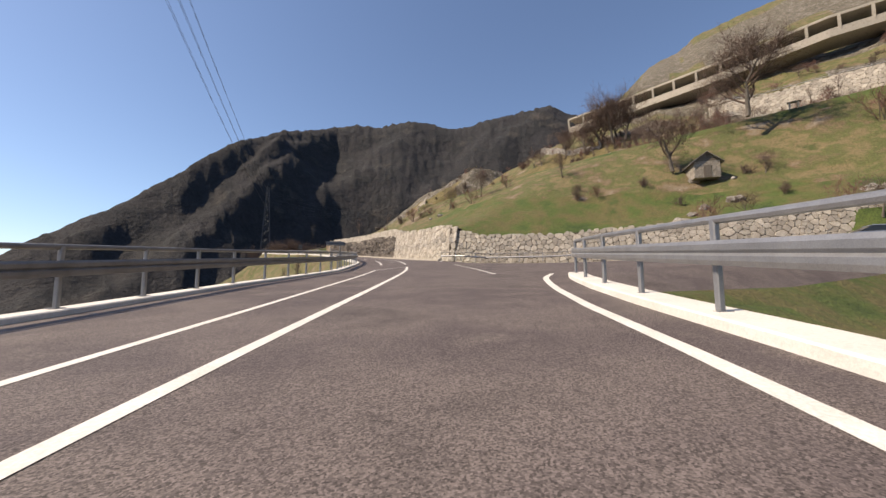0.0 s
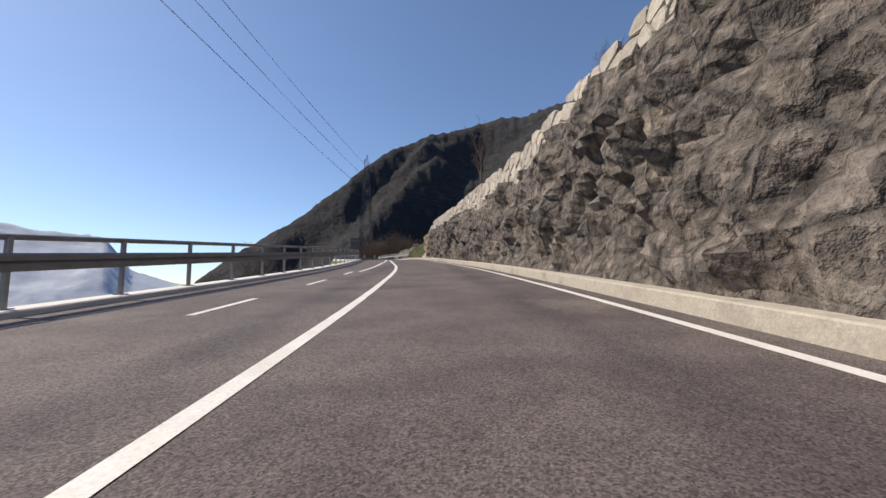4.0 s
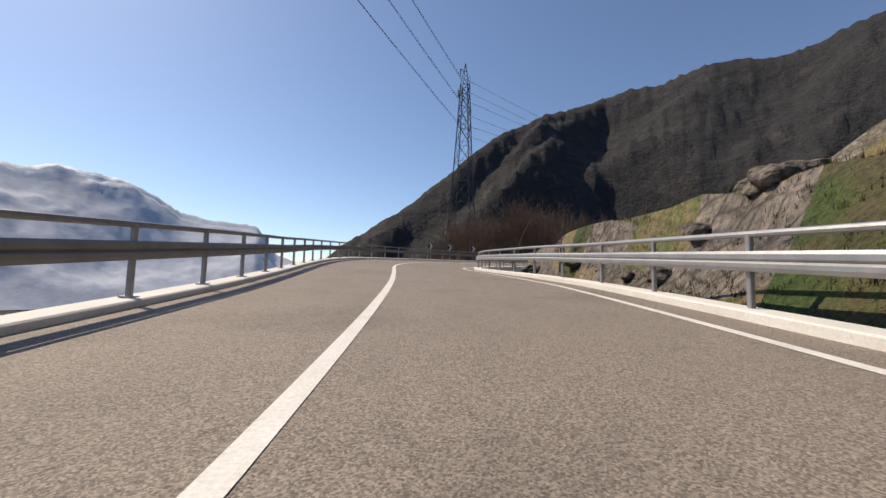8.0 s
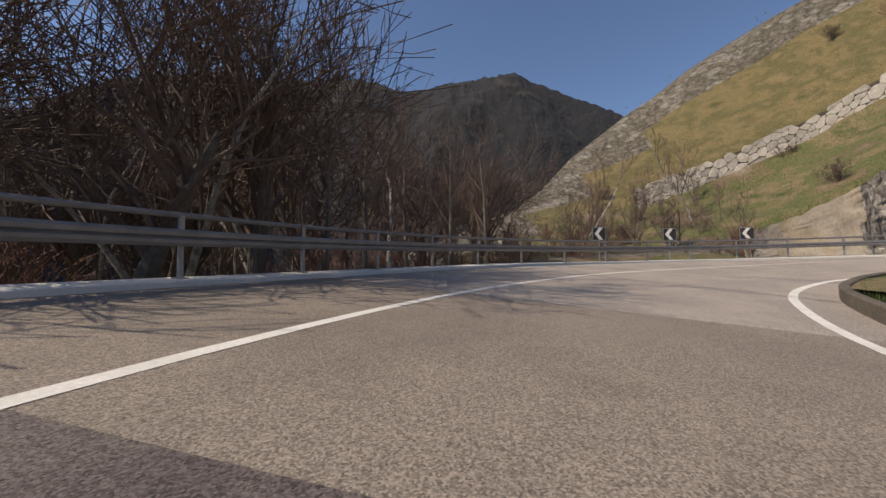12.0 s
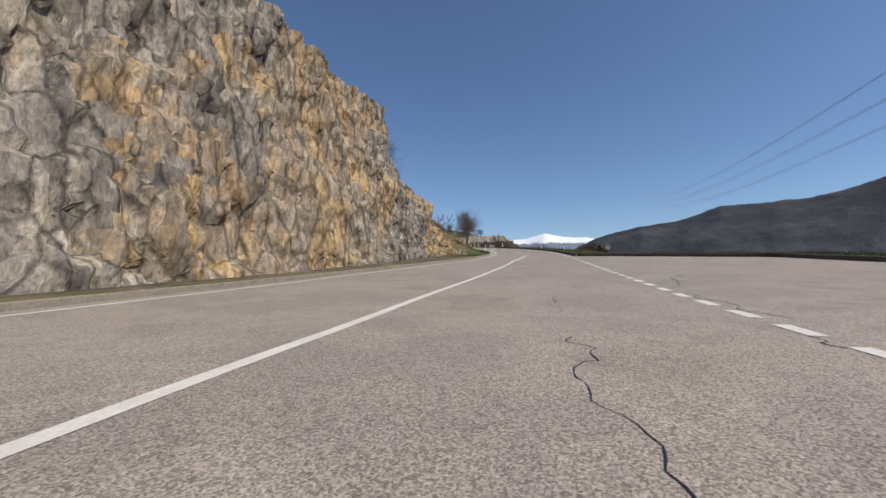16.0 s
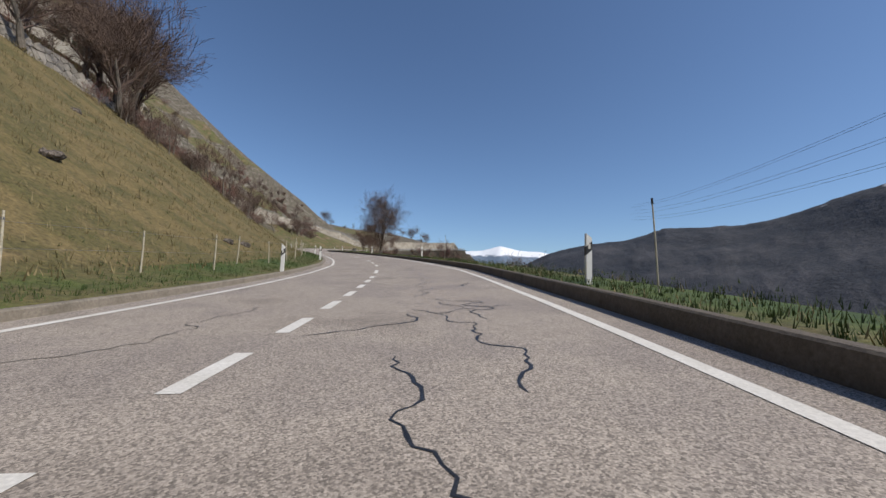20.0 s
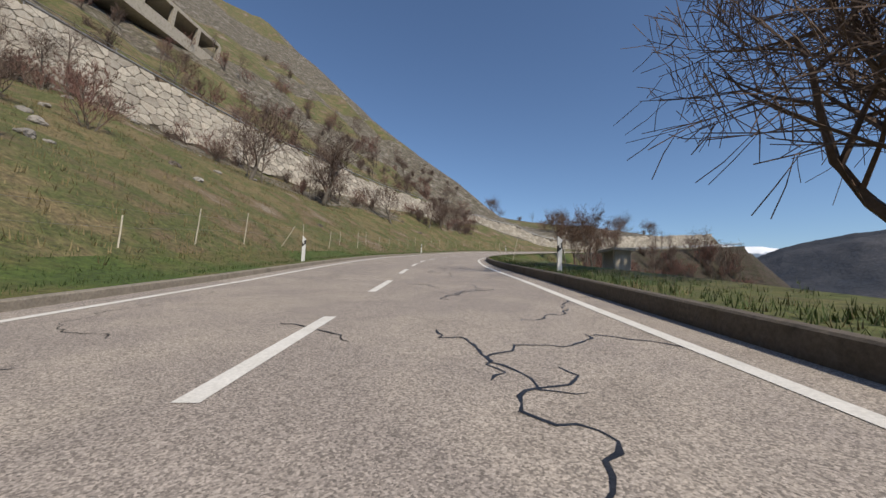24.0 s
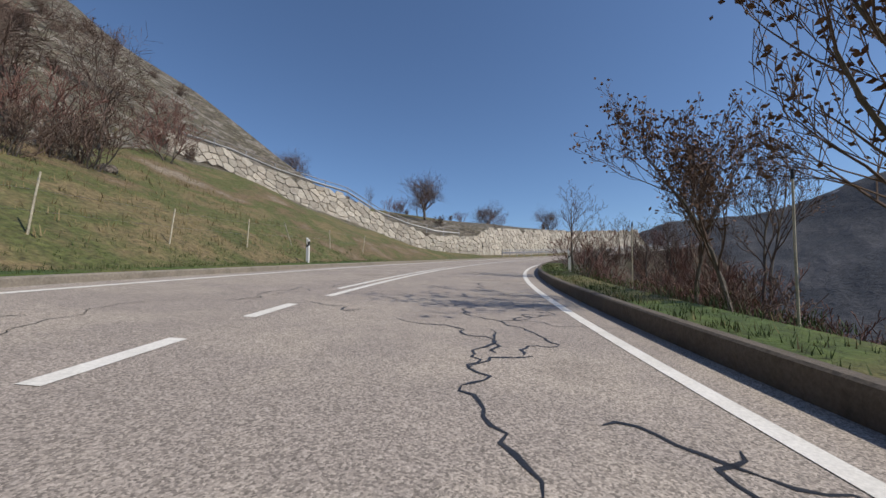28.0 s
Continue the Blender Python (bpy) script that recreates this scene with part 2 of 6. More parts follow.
ROCK_GREY = material("layered_grey_rock", [(0.12, 0.108, 0.096), (0.28, 0.252, 0.215), (0.17, 0.153, 0.136), (0.34, 0.302, 0.25), (0.26, 0.2, 0.13)], 0.55, 0.92, 0.9, 7, stretch=(1, 1, 0.32), tilt=(0.3, 0.2, 0), grain=0.65, bump_far=0.08, cracks=0.6, crack_scale=1.3)
ROCK_RUST = material("rust_stained_rock", [(0.2, 0.16, 0.125), (0.36, 0.25, 0.14), (0.26, 0.225, 0.185), (0.42, 0.29, 0.14), (0.33, 0.285, 0.23)], 0.35, 0.92, 0.9, 7, stretch=(1, 1, 0.32), tilt=(0.15, 0.1, 0), grain=0.65, bump_far=0.08, cracks=0.55, crack_scale=1.3)
ROCK_SLAB = material("smooth_tan_rock", [(0.27, 0.225, 0.165), (0.38, 0.325, 0.25), (0.31, 0.24, 0.15)], 0.6, 0.92, 0.6, 9, stretch=(1, 1, 0.5), grain=0.25, bump_far=0.03)
KERB_MID = material("weathered_kerb", [(0.16, 0.14, 0.11), (0.25, 0.22, 0.18), (0.19, 0.165, 0.13)], 1.6, 0.9, 0.5, 24, grain=0.3)
HILL_ROCK = material("weathered_hill_rock", [(0.075, 0.063, 0.048), (0.185, 0.158, 0.125), (0.095, 0.085, 0.053), (0.26, 0.235, 0.2), (0.14, 0.115, 0.078)], 0.45, 0.95, 1.0, 6, grain=0.65, bump_far=0.14, cracks=0.4, crack_scale=0.7)
# copy of the meadow grass, darkened to offset the sun on the bank
GRASS_BANK = material("darkened_bank_grass", [(0.018, 0.04, 0.007), (0.04, 0.065, 0.013), (0.07, 0.06, 0.025), (0.026, 0.05, 0.009)], 0.5, 0.95, 0.9, 8, grain=0.65, bump_far=0.08)
# dirty stone, painted darker still for the face turned away from the sun
KERB_DARK = material("weathered_kerb_painted_shade", [(0.07, 0.058, 0.045), (0.12, 0.1, 0.08), (0.09, 0.075, 0.055)], 1.6, 0.9, 0.5, 24, grain=0.35)
GRASS = material("spring_meadow", [(0.03, 0.06, 0.012), (0.065, 0.095, 0.02), (0.115, 0.098, 0.038), (0.042, 0.075, 0.015)], 0.22, 0.95, 0.9, 7, grain=0.65, bump_far=0.08)
GRASS_DRY = material("dry_winter_grass", [(0.075, 0.075, 0.026), (0.185, 0.14, 0.06), (0.105, 0.094, 0.034), (0.21, 0.152, 0.072)], 0.3, 0.95, 1.0, 9, grain=0.6, bump_far=0.08)
EARTH = material("scrubby_slope", [(0.062, 0.08, 0.022), (0.18, 0.138, 0.07), (0.085, 0.1, 0.03), (0.155, 0.112, 0.062), (0.24, 0.2, 0.15)], 0.22, 0.95, 1.0, 7, grain=0.7, bump_far=0.1)
THICKET = material("bare_thicket_slope", [(0.03, 0.026, 0.02), (0.065, 0.05, 0.038), (0.04, 0.038, 0.022), (0.085, 0.065, 0.048)], 0.5, 0.95, 1.0, 9, grain=0.6, bump_far=0.1)
# bluish darks: aerial haze and shade are mixed into the forest's own colour
FOREST = material("far_forest_painted_haze", [(0.010, 0.012, 0.016), (0.024, 0.023, 0.025), (0.015, 0.017, 0.019), (0.055, 0.047, 0.042)], 0.012, 0.95, 1.0, 0.2, grain=0.8, bump_far=5.0)
BARK = material("grey_bark", [(0.10, 0.085, 0.07), (0.17, 0.15, 0.125)], 3, 0.9, 0.6, 18)
TWIG = material("brown_twigs", [(0.10, 0.068, 0.055), (0.16, 0.11, 0.085)], 0.6, 0.9, 0, 10)


# ---- meshes ----
def obj(name, verts, faces, mat, smooth=False):
    me = bpy.data.meshes.new(name)
    me.from_pydata([tuple(v) for v in verts], [], faces)
    me.update()
    for m in (mat if isinstance(mat, (list, tuple)) else [mat]):
        me.materials.append(m)
    if smooth:
        me.shade_smooth()
    return new(name, me)


def part(name, bm, mat, parent, label=""):
    """One mesh object under a thing or a part."""
    me = bpy.data.meshes.new(name)
    if isinstance(bm, tuple):
        me.from_pydata([tuple(v) for v in bm[0]], [], bm[1]); me.update()
    else:
        bm.to_mesh(me); bm.free()
    me.materials.append(mat)
    ob = new(name, me)
    ob.parent = parent
    if label:
        ob["label"] = label
    return ob


def under(child, parent):
    child.parent = parent
    return child


def sweep(s0, s1, profile, dfun=None, step=1.0, closed=False):
    """Verts and faces of a profile [(d, h), ...] carried along the road from s0 to s1; dfun(s) is added to d."""
    count = max(2, int(abs(s1 - s0) / step) + 1)
    verts, faces, k = [], [], len(profile)
    for i in range(count):
        s = s0 + (s1 - s0) * i / (count - 1)
        o = float(dfun(s)) if dfun else 0.0
        for d, h in profile:
            verts.append(at(s, o + d, h))
    for i in range(count - 1):
        for j in range(k if closed else k - 1):
            a, b = i * k + j, i * k + (j + 1) % k
            faces.append((a, a + k, b + k, b))
    if closed:
        faces.append(tuple(range(k)))
        faces.append(tuple(range((count - 1) * k, count * k))[::-1])
    return verts, faces


def merge(*pieces):
    verts, faces = [], []
    for v, f in pieces:
        o = len(verts)
        verts += list(v)
        faces += [tuple(i + o for i in q) for q in f]
    return verts, faces


def box(x0, x1, y0, y1, z0, z1, bevel=0.0):
    b = min(bevel, (x1 - x0) * 0.4, (y1 - y0) * 0.4)
    if b <= 0:
        v = [(x, y, z) for z in (z0, z1) for x, y in ((x0, y0), (x1, y0), (x1, y1), (x0, y1))]
        return v, [(3, 2, 1, 0), (4, 5, 6, 7), (0, 1, 5, 4), (1, 2, 6, 5), (2, 3, 7, 6), (3, 0, 4, 7)]
    ring = [(x0 + b, y0), (x1 - b, y0), (x1, y0 + b), (x1, y1 - b), (x1 - b, y1), (x0 + b, y1), (x0, y1 - b), (x0, y0 + b)]
    v = [(x, y, z) for z in (z0, z1) for x, y in ring]
    return v, [tuple(range(8))[::-1], tuple(range(8, 16))] + [(i, (i + 1) % 8, 8 + (i + 1) % 8, 8 + i) for i in range(8)]


def tube(points, radii, sides=6):
    """A tapered tube through points."""
    verts, faces = [], []
    pts = [Vector(p) for p in points]
    for i, p in enumerate(pts):
        way = (pts[min(i + 1, len(pts) - 1)] - pts[max(i - 1, 0)]).normalized()
        a = way.orthogonal().normalized() if abs(way.z) > 0.95 else way.cross(Vector((0, 0, 1))).normalized()
        b = way.cross(a)
        r = radii[i] if isinstance(radii, (list, tuple)) else radii
        for k in range(sides):
            c = 2 * math.pi * k / sides
            verts.append(p + a * (math.cos(c) * r) + b * (math.sin(c) * r))
    for i in range(len(pts) - 1):
        for k in range(sides):
            a, b = i * sides + k, i * sides + (k + 1) % sides
            faces.append((a, b, b + sides, a + sides))
    faces.append(tuple(range(sides))[::-1])
    faces.append(tuple(range((len(pts) - 1) * sides, len(pts) * sides)))
    return verts, faces


def moved(piece, m):
    return [m @ Vector(v) for v in piece[0]], piece[1]


def fbm(p, octaves=4):
    return noise.fractal(p, 1.0, 2.0, octaves)


def empty(name, place=(0, 0, 0)):
    ob = new(name, None)
    ob.location = place
    return ob

# ---- the road ----
def by_metre(*rows):
    """A value along the road from rows of (metres, value)."""
    ss, vv = [r[0] for r in rows], [r[1] for r in rows]
    return lambda s: np.interp(s, ss, vv)


C_LOW = by_metre((-58, -1.75), (3, -1.68), (7, -1.62), (21, -1.24), (26.6, -1.23), (34, -1.1), (39.4, -0.97), (44, -0.8), (50, -0.65), (65, -0.66), (69, -0.75), (78, -1.2), (90, -1.4), (108, -1.43), (112.5, -1.3), (121, -0.93),
                  (124.5, -0.95), (132, -0.8), (137.4, -0.73), (142, -0.8), (151, -0.95), (158.3, -1.29), (161.7, -1.45), (166, -1.73), (173.4, -2.16), (179, -2.28), (187, -2.25), (194, -2.17), (198.5, -2.2), (203.4, -2.72))
C_UP = by_metre((203.4, -2.72), (209.5, -2.76), (212, -2.45), (215, -2.15), (219.7, -2.02), (223, -1.8), (228, -1.71), (241, -1.65), (245.5, -1.74), (250, -1.64), (254, -1.5), (268.5, -1.58), (275, -1.5), (285, -1.35), (293, -1.2), (297.5, -1.1),
                (303, -1.15), (336, -1.3), (342, -1.27), (363, -1.45), (370, -1.55), (375, -1.4), (397.5, -1.62), (401, -1.8), (404, -1.86), (408, -2.1), (414, -2.25), (418, -2.4), (480, -2.2))
C_LINE = lambda s: C_LOW(s) if s < 203.4 else C_UP(s)
R_LOW = by_metre((-58, 1.6), (0.7, 1.7), (3, 1.97), (5.6, 2.2), (8, 2.55), (9.7, 2.9), (11.5, 3.35), (13, 4.0), (15, 4.9), (18, 4.2), (22, 3.4), (40, 3.3), (43, 3.5), (47, 3.7), (52, 3.5), (60, 3.23), (67, 3.07), (72, 2.8), (90, 2.5), (108, 2.26),
                  (110.3, 2.32), (114.6, 2.55), (121.6, 3.1), (125, 3.25), (131, 3.4), (138, 3.1), (141, 3.2), (146, 3.4), (151, 3.1), (159, 2.6), (163, 2.53), (166, 2.65), (175, 2.6), (178, 2.73), (183, 2.78), (190, 2.6), (195.6, 2.52), (199, 2.85), (205, 2.7),
                  (209, 2.95), (212, 3.1), (215, 3.1), (222, 2.66))
R_UP = by_metre((222, 2.66), (224.6, 2.6), (228, 2.53), (232, 2.4), (245.7, 2.09), (248.7, 1.98), (252, 1.88), (256, 1.85), (268.3, 1.9), (270.4, 2.0), (276, 1.9), (284, 2.1), (293, 2.48), (298, 2.35), (305, 2.2), (325, 2.3), (337, 2.33), (342, 2.15),
                (350, 2.05), (363.6, 1.98), (367, 2.05), (371, 2.12), (380, 2.1), (398, 1.84), (405, 1.7), (413, 1.61), (428, 1.6), (480, 1.7))
R_LINE = lambda s: R_LOW(s) if s < 222 else R_UP(s)
L_LINE = by_metre((-58, -5.4), (3, -5.45), (6, -5.3), (12, -5.4), (22, -4.55), (30, -4.9), (42, -4.8), (50, -5.0), (62, -5.8), (71, -5.75), (90, -4.9), (109, -4.05), (115, -3.9), (122, -3.35), (128, -3.5), (138, -3.2), (144, -3.4), (160, -4.7), (165, -5.0),
                  (174, -4.65), (179, -5.0), (187, -5.1), (194.4, -5.6), (198, -6.1), (202, -6.8), (208, -7.3), (215, -7.4), (221, -7.05), (232, -6.9), (240, -5.8), (247, -4.85), (255, -4.8), (270, -4.6), (277, -4.5), (285, -4.1), (294, -3.85), (300, -3.7),
                  (310, -3.9), (325, -4.3), (338, -4.55), (345, -4.55), (365, -4.95), (380, -5.1), (399.5, -5.6), (405, -5.8), (415, -5.9), (480, -5.6))
HAIR = S(12.6)
S_DECK, S_UP = 136.0, 186.0
S_FIRST, S_LAST = -58.0, float(RS[-1]) - 1


def ribbon(s0, s1, left, right, h=0.0, step=1.0, across=4):
    count = max(2, int((s1 - s0) / step) + 1)
    verts, faces = [], []
    for i in range(count):
        s = s0 + (s1 - s0) * i / (count - 1)
        a, b = float(left(s)), float(right(s))
        for j in range(across + 1):
            verts.append(at(s, a + (b - a) * j / across, h))
    for i in range(count - 1):
        for j in range(across):
            k = i * (across + 1) + j
            faces.append((k, k + 1, k + across + 2, k + across + 1))
    return verts, faces


def along(rows, s):
    return float(np.interp(s, [r[0] for r in rows], [r[1] for r in rows]))


def road_left(s):
    return L_LINE(s) - 0.65


def road_right(s):
    return R_LINE(s) + (0.85 if s < HAIR else 0.72)


for _name, _a, _b, _m, _lab in (("road", S_FIRST, S_DECK, ASPHALT_OLD, "dark worn asphalt road, patched, brownish grey"),
                                ("road", S_DECK, S_UP, ASPHALT_DECK, "tan asphalt on the curved bridge"),
                                ("road", S_UP, S_LAST, ASPHALT_UP, "pale cracked asphalt road with black sealed cracks")):
    tagged(obj(_name, *ribbon(_a, _b, road_left, road_right), _m), _lab, "road", kind="structure")


def line(s0, s1, dfun, width=0.15, off=0.0, label="white painted road line"):
    o = off if callable(off) else lambda s: off
    v, f = ribbon(s0, s1, lambda s: dfun(s) + o(s) - width / 2, lambda s: dfun(s) + o(s) + width / 2, 0.005, 0.8, 1)
    return tagged(obj("road_line", v, f, PAINT), label, "road marking", kind="structure")


def dashes(s0, s1, dfun, length, gap, width=0.15, off=0.0, label="broken white road line"):
    pieces, s = [], s0
    while s + length < s1:
        pieces.append(ribbon(s, s + length, lambda q: dfun(q) + off - width / 2, lambda q: dfun(q) + off + width / 2, 0.005, 0.7, 1))
        s += length + gap
    root = empty("road_line")
    for p in pieces:
        part("dash", p, PAINT, root)
    return tagged(root, label, "road marking", kind="structure")


DASH_RUNS = [(291.2, 294, 2.4, 0.2), (297.7, 312, 2.0, 2.1), (316, 340, 2.5, 2.6), (341.6, 361, 2.5, 2.6), (362.2, 379, 2.6, 2.65), (380.6, 393, 2.6, 2.6), (394.96, 411, 1.0, 0.97), (411.85, 418, 1.1, 1.05)]
line(S_FIRST, 26.6, C_LINE); line(33.5, 246, C_LINE)
line(S_FIRST, 22.2, lambda s: -2.9 - 0.1 * min(1.0, max(0.0, s / 10)), 0.13, 0.0, "white line of the painted wedge")
line(22.5, 26.4, lambda s: -2.95 + (s - 22.5) * 0.42, 0.11, 0.0, "thin white line closing the painted wedge")
line(32.2, 49.5, lambda s: -3.2, 0.13, 0.0, "white line of the turning lane"); line(57.5, 61.9, lambda s: -3.72, 0.12)
dashes(65.2, 96, lambda s: -3.5 + (s - 66) * 0.01, 1.9, 2.9, 0.12)
line(96, 127, C_LINE, 0.13, lambda s: along([(96, -1.5), (108, -0.82), (110.5, -0.6), (114.7, -0.43), (121, -0.4), (127, -0.3)], s), "second white line of a double line")
line(246, 256, C_LINE)
dashes(243.5, 257, C_LINE, 1.0, 0.75, 0.13, 0.24)
dashes(257.4, 290.6, C_LINE, 0.92, 0.80)
for _a, _b, _len, _gap in DASH_RUNS:
    dashes(_a, _b, C_LINE, _len, _gap)
line(418.3, S_LAST, C_LINE, 0.14, 0.12); line(419.5, 432, C_LINE, 0.12, -0.18)
line(S_FIRST, 13.5, R_LINE, 0.17); dashes(14.5, 29, lambda s: 2.33, 0.48, 0.47, 0.2); line(40, 210, R_LINE); line(250, S_LAST, R_LINE)
dashes(210.5, 250, R_LINE, 0.55, 0.42, 0.16, 0.0, "broken white line along the lay-by")
line(S_UP + 6, S_LAST, L_LINE)


def arrow(s, d, bend):
    """A worn lane arrow: shaft and swept head."""
    pts = [(0, -0.06), (2.2, -0.06), (2.2, -0.3), (3.2, 0.1), (2.2, 0.5), (2.2, 0.2), (0, 0.1)]
    v = [at(s + a, d + b + bend * a * 0.12, 0.006) for a, b in pts]
    return tagged(obj("lane_arrow", v, [tuple(range(len(v)))[::-1]], PAINT_WORN), "worn white lane arrow on the asphalt", "road marking", kind="structure")


PAINT_WORN = material("worn_road_paint", [(0.2, 0.19, 0.175), (0.34, 0.325, 0.3), (0.15, 0.14, 0.13)], 3, 0.8, 0.3, 30, grain=0.3)
arrow(64.2, -2.3, -1.0); arrow(40.3, -1.9, -0.2); arrow(122, -2.5, -0.5)

# the lay-by beside the upper road
_v, _f, _ss = [], [], np.arange(207, 251.6, 1.0)
for s in _ss:
    for k in range(5):
        _v.append(at(float(s), float(R_LINE(s)) + 0.7 + k / 4 * (0.1 + 9.0 * max(0.0, min(1.0, (s - 208) / 11)) * max(0.0, min(1.0, (251 - s) / 8))), -0.004))
for i in range(len(_ss) - 1):
    for k in range(4):
        _f.append((i * 5 + k, i * 5 + k + 1, i * 5 + k + 6, i * 5 + k + 5))
tagged(obj("lay_by", _v, _f, ASPHALT_UP), "pale asphalt lay-by beside the road", "lay-by", kind="structure")
# dark expansion joint across the bridge's end
tagged(obj("expansion_joint", *ribbon(179.9, 181.0, lambda s: L_LINE(s) - 0.4, lambda s: R_LINE(s) + 0.4, 0.004, 0.3), ASPHALT_OLD), "dark asphalt strip over the bridge joint", "road joint", kind="structure")
tagged(obj("expansion_joint", *ribbon(180.4, 180.52, lambda s: L_LINE(s) - 0.4, lambda s: R_LINE(s) + 0.4, 0.008, 0.06), SEAL), "black joint across the road", "road joint", kind="structure")

# ---- kerbs ----
def kerb(s0, s1, dfun, off, height, width, mat, label, side=1):
    prof = [(0, -0.4), (0, height - 0.02), (0.025 * side, height), ((width - 0.025) * side, height), (width * side, height - 0.02), (width * side, -0.4)]
    return tagged(obj("kerb", *sweep(s0, s1, [(d + off, h) for d, h in prof], dfun, 1.0, True), mat), label, "kerb", kind="structure")

kerb(S_FIRST, 12, R_LINE, 0.68, 0.12, 0.55, CONCRETE_WHITE, "white concrete bridge kerb under the guard rail")
kerb(46, 136.4, R_LINE, 0.45, 0.24, 0.35, CONCRETE, "beige concrete kerb at the foot of the wall")
kerb(136.4, 181, R_LINE, 0.68, 0.13, 0.45, CONCRETE_WHITE, "white concrete bridge kerb under the guard rail")
kerb(186, 208, R_LINE, 0.68, 0.25, 0.17, KERB_DARK, "weathered kerb round the grass, darkened for its shaded face")
kerb(250.8, S_LAST, R_LINE, 0.6, 0.25, 0.18, KERB_DARK, "raised weathered kerb holding the grass verge, darkened for its shaded face")
kerb(S_FIRST, 208.5, L_LINE, -0.5, 0.1, 0.5, CONCRETE_WHITE, "pale concrete bridge kerb", -1)
kerb(209, S_LAST, L_LINE, -0.62, 0.14, 0.2, KERB_MID, "low weathered concrete kerb", -1)

def layby_edge(s):
    return float(R_LINE(s)) + 0.75 + layby(s)


def layby(s):
    return 9.0 * max(0.0, min(1.0, (s - 208) / 11)) * max(0.0, min(1.0, (251 - s) / 8))


kerb(207.5, 251.2, layby_edge, 0.0, 0.2, 0.14, KERB_DARK, "low stone kerb round the lay-by, darkened for its shaded face")

# ---- hillsides ----
MEET = [(-58, 442), (0, 388), (20, 368), (38, 344), (58, 314), (80, 293), (107, 270), (126, 250), (141, 235), (157, 218), (169, 209), (176, 202), (183, 190)]
WALL_D = [(-58, 62), (0, 60), (20, 39), (30, 28), (38, 19.5), (43, 12.2), (46, 8.6), (48.5, 6.6), (52, 5.6), (61, 4.6), (69, 3.7), (76, 3.4), (107, 3.3), (122, 3.9), (126.6, 4.3), (128.2, 4.9), (131, 5.3), (134, 5.7), (137, 6.2), (146, 7), (183, 7)]
FOOT = [(-58, 4.0), (0, 5.2), (20, 4.2), (30, 3.7), (38, 3.5), (44, 3.6), (46, 3.85)]
BANK_H = [(46, 0.05), (126.6, 0.05), (128.2, 1.3), (131, 1.75), (134, 2.3), (137, 2.4), (146, 2.3), (152, 2.0), (160, 1.0), (170, 0.2), (183, 0.0)]
WALL_H = [(-58, 3.2), (38, 3.3), (46, 3.3), (49, 4.3), (52, 4.6), (60, 4.6), (68, 4.7), (73, 5.0), (78, 5.4), (90, 5.2), (108, 4.6), (120, 4.3), (126.6, 4.2), (128.2, 2.9), (131, 2.4), (133.2, 2.1), (134.6, 1.0), (136.5, 0.1), (183, 0)]
DIP = [(-58, -4), (6, -3.5), (12, -0.12), (38, -0.12), (132, 0.0), (140, -0.2), (146, -1.6), (170, -2), (180, -1), (190, -0.3)]


def between(sa):
    """Places of the slope between the lower and the upper road, from foot to top."""
    sb = along(MEET, sa)
    a = at(sa, float(road_right(sa)) + (0.3 if sa < 182 else 0.1), 0)
    b = at(sb, float(R_LINE(sb)) + 0.8 + layby(sb), 0.2)
    flat = Vector((b.x - a.x, b.y - a.y, 0)); dist = flat.length; flat = flat / max(dist, 0.01)
    wd = max(min(along(WALL_D, sa) - float(road_right(sa)) - 0.3, dist * 0.7), 0.25) + along([(20, 0), (30, 1.2), (45.5, 1.2), (48, 0.6), (126, 0.6), (128, 1.2), (134, 1.2), (136, 0)], sa)
    wh, dip = along(WALL_H, sa), along(DIP, sa)
    verge = min(along([(370, 3.0), (395, 1.0)], sb), dist * 0.2)
    foot = along(FOOT, sa) if sa < 46 else a.z + along(BANK_H, sa)
    row = [a + Vector((0, 0, dip if dip > -0.3 else -0.3))]
    for u in (0.25, 0.5, 0.75, 1.0):
        p = a + flat * (wd * u)
        p.z = a.z + (foot - a.z) * (u if sa < 126 else u**0.8) + dip * min(1.0, 4 * u * (1 - u)) - 0.02 + ((0.12 if sa < 140 else 0.4) * fbm(p * 0.4, 4) if sa > 127 else 0)
        row.append(p)
    e0, z0 = wd + (0.12 * wh + 0.35), foot + wh
    z1 = b.z
    n = 22
    for k in range(n + 1):
        u = k / n
        e = e0 + (dist - verge - e0) * u
        p = a + flat * e
        sagged = u + (-0.10 if sa > 120 else -0.03) * math.sin(math.pi * u)
        steep = max(0.0, min(1.0, (45 - sa) / 25))             # a gentle meadow under a steep bank
        z = z0 + (z1 - z0) * (sagged * (1 - steep) + u**1.7 * steep)
        soft = math.sin(math.pi * min(1, u * 1.02)) * min(1.0, dist / 25)
        z += soft * (1.1 * fbm(p * 0.06, 3) + 0.35 * fbm(p * 0.35, 3))
        row.append(Vector((p.x, p.y, z)))
    row.append(b)
    return row


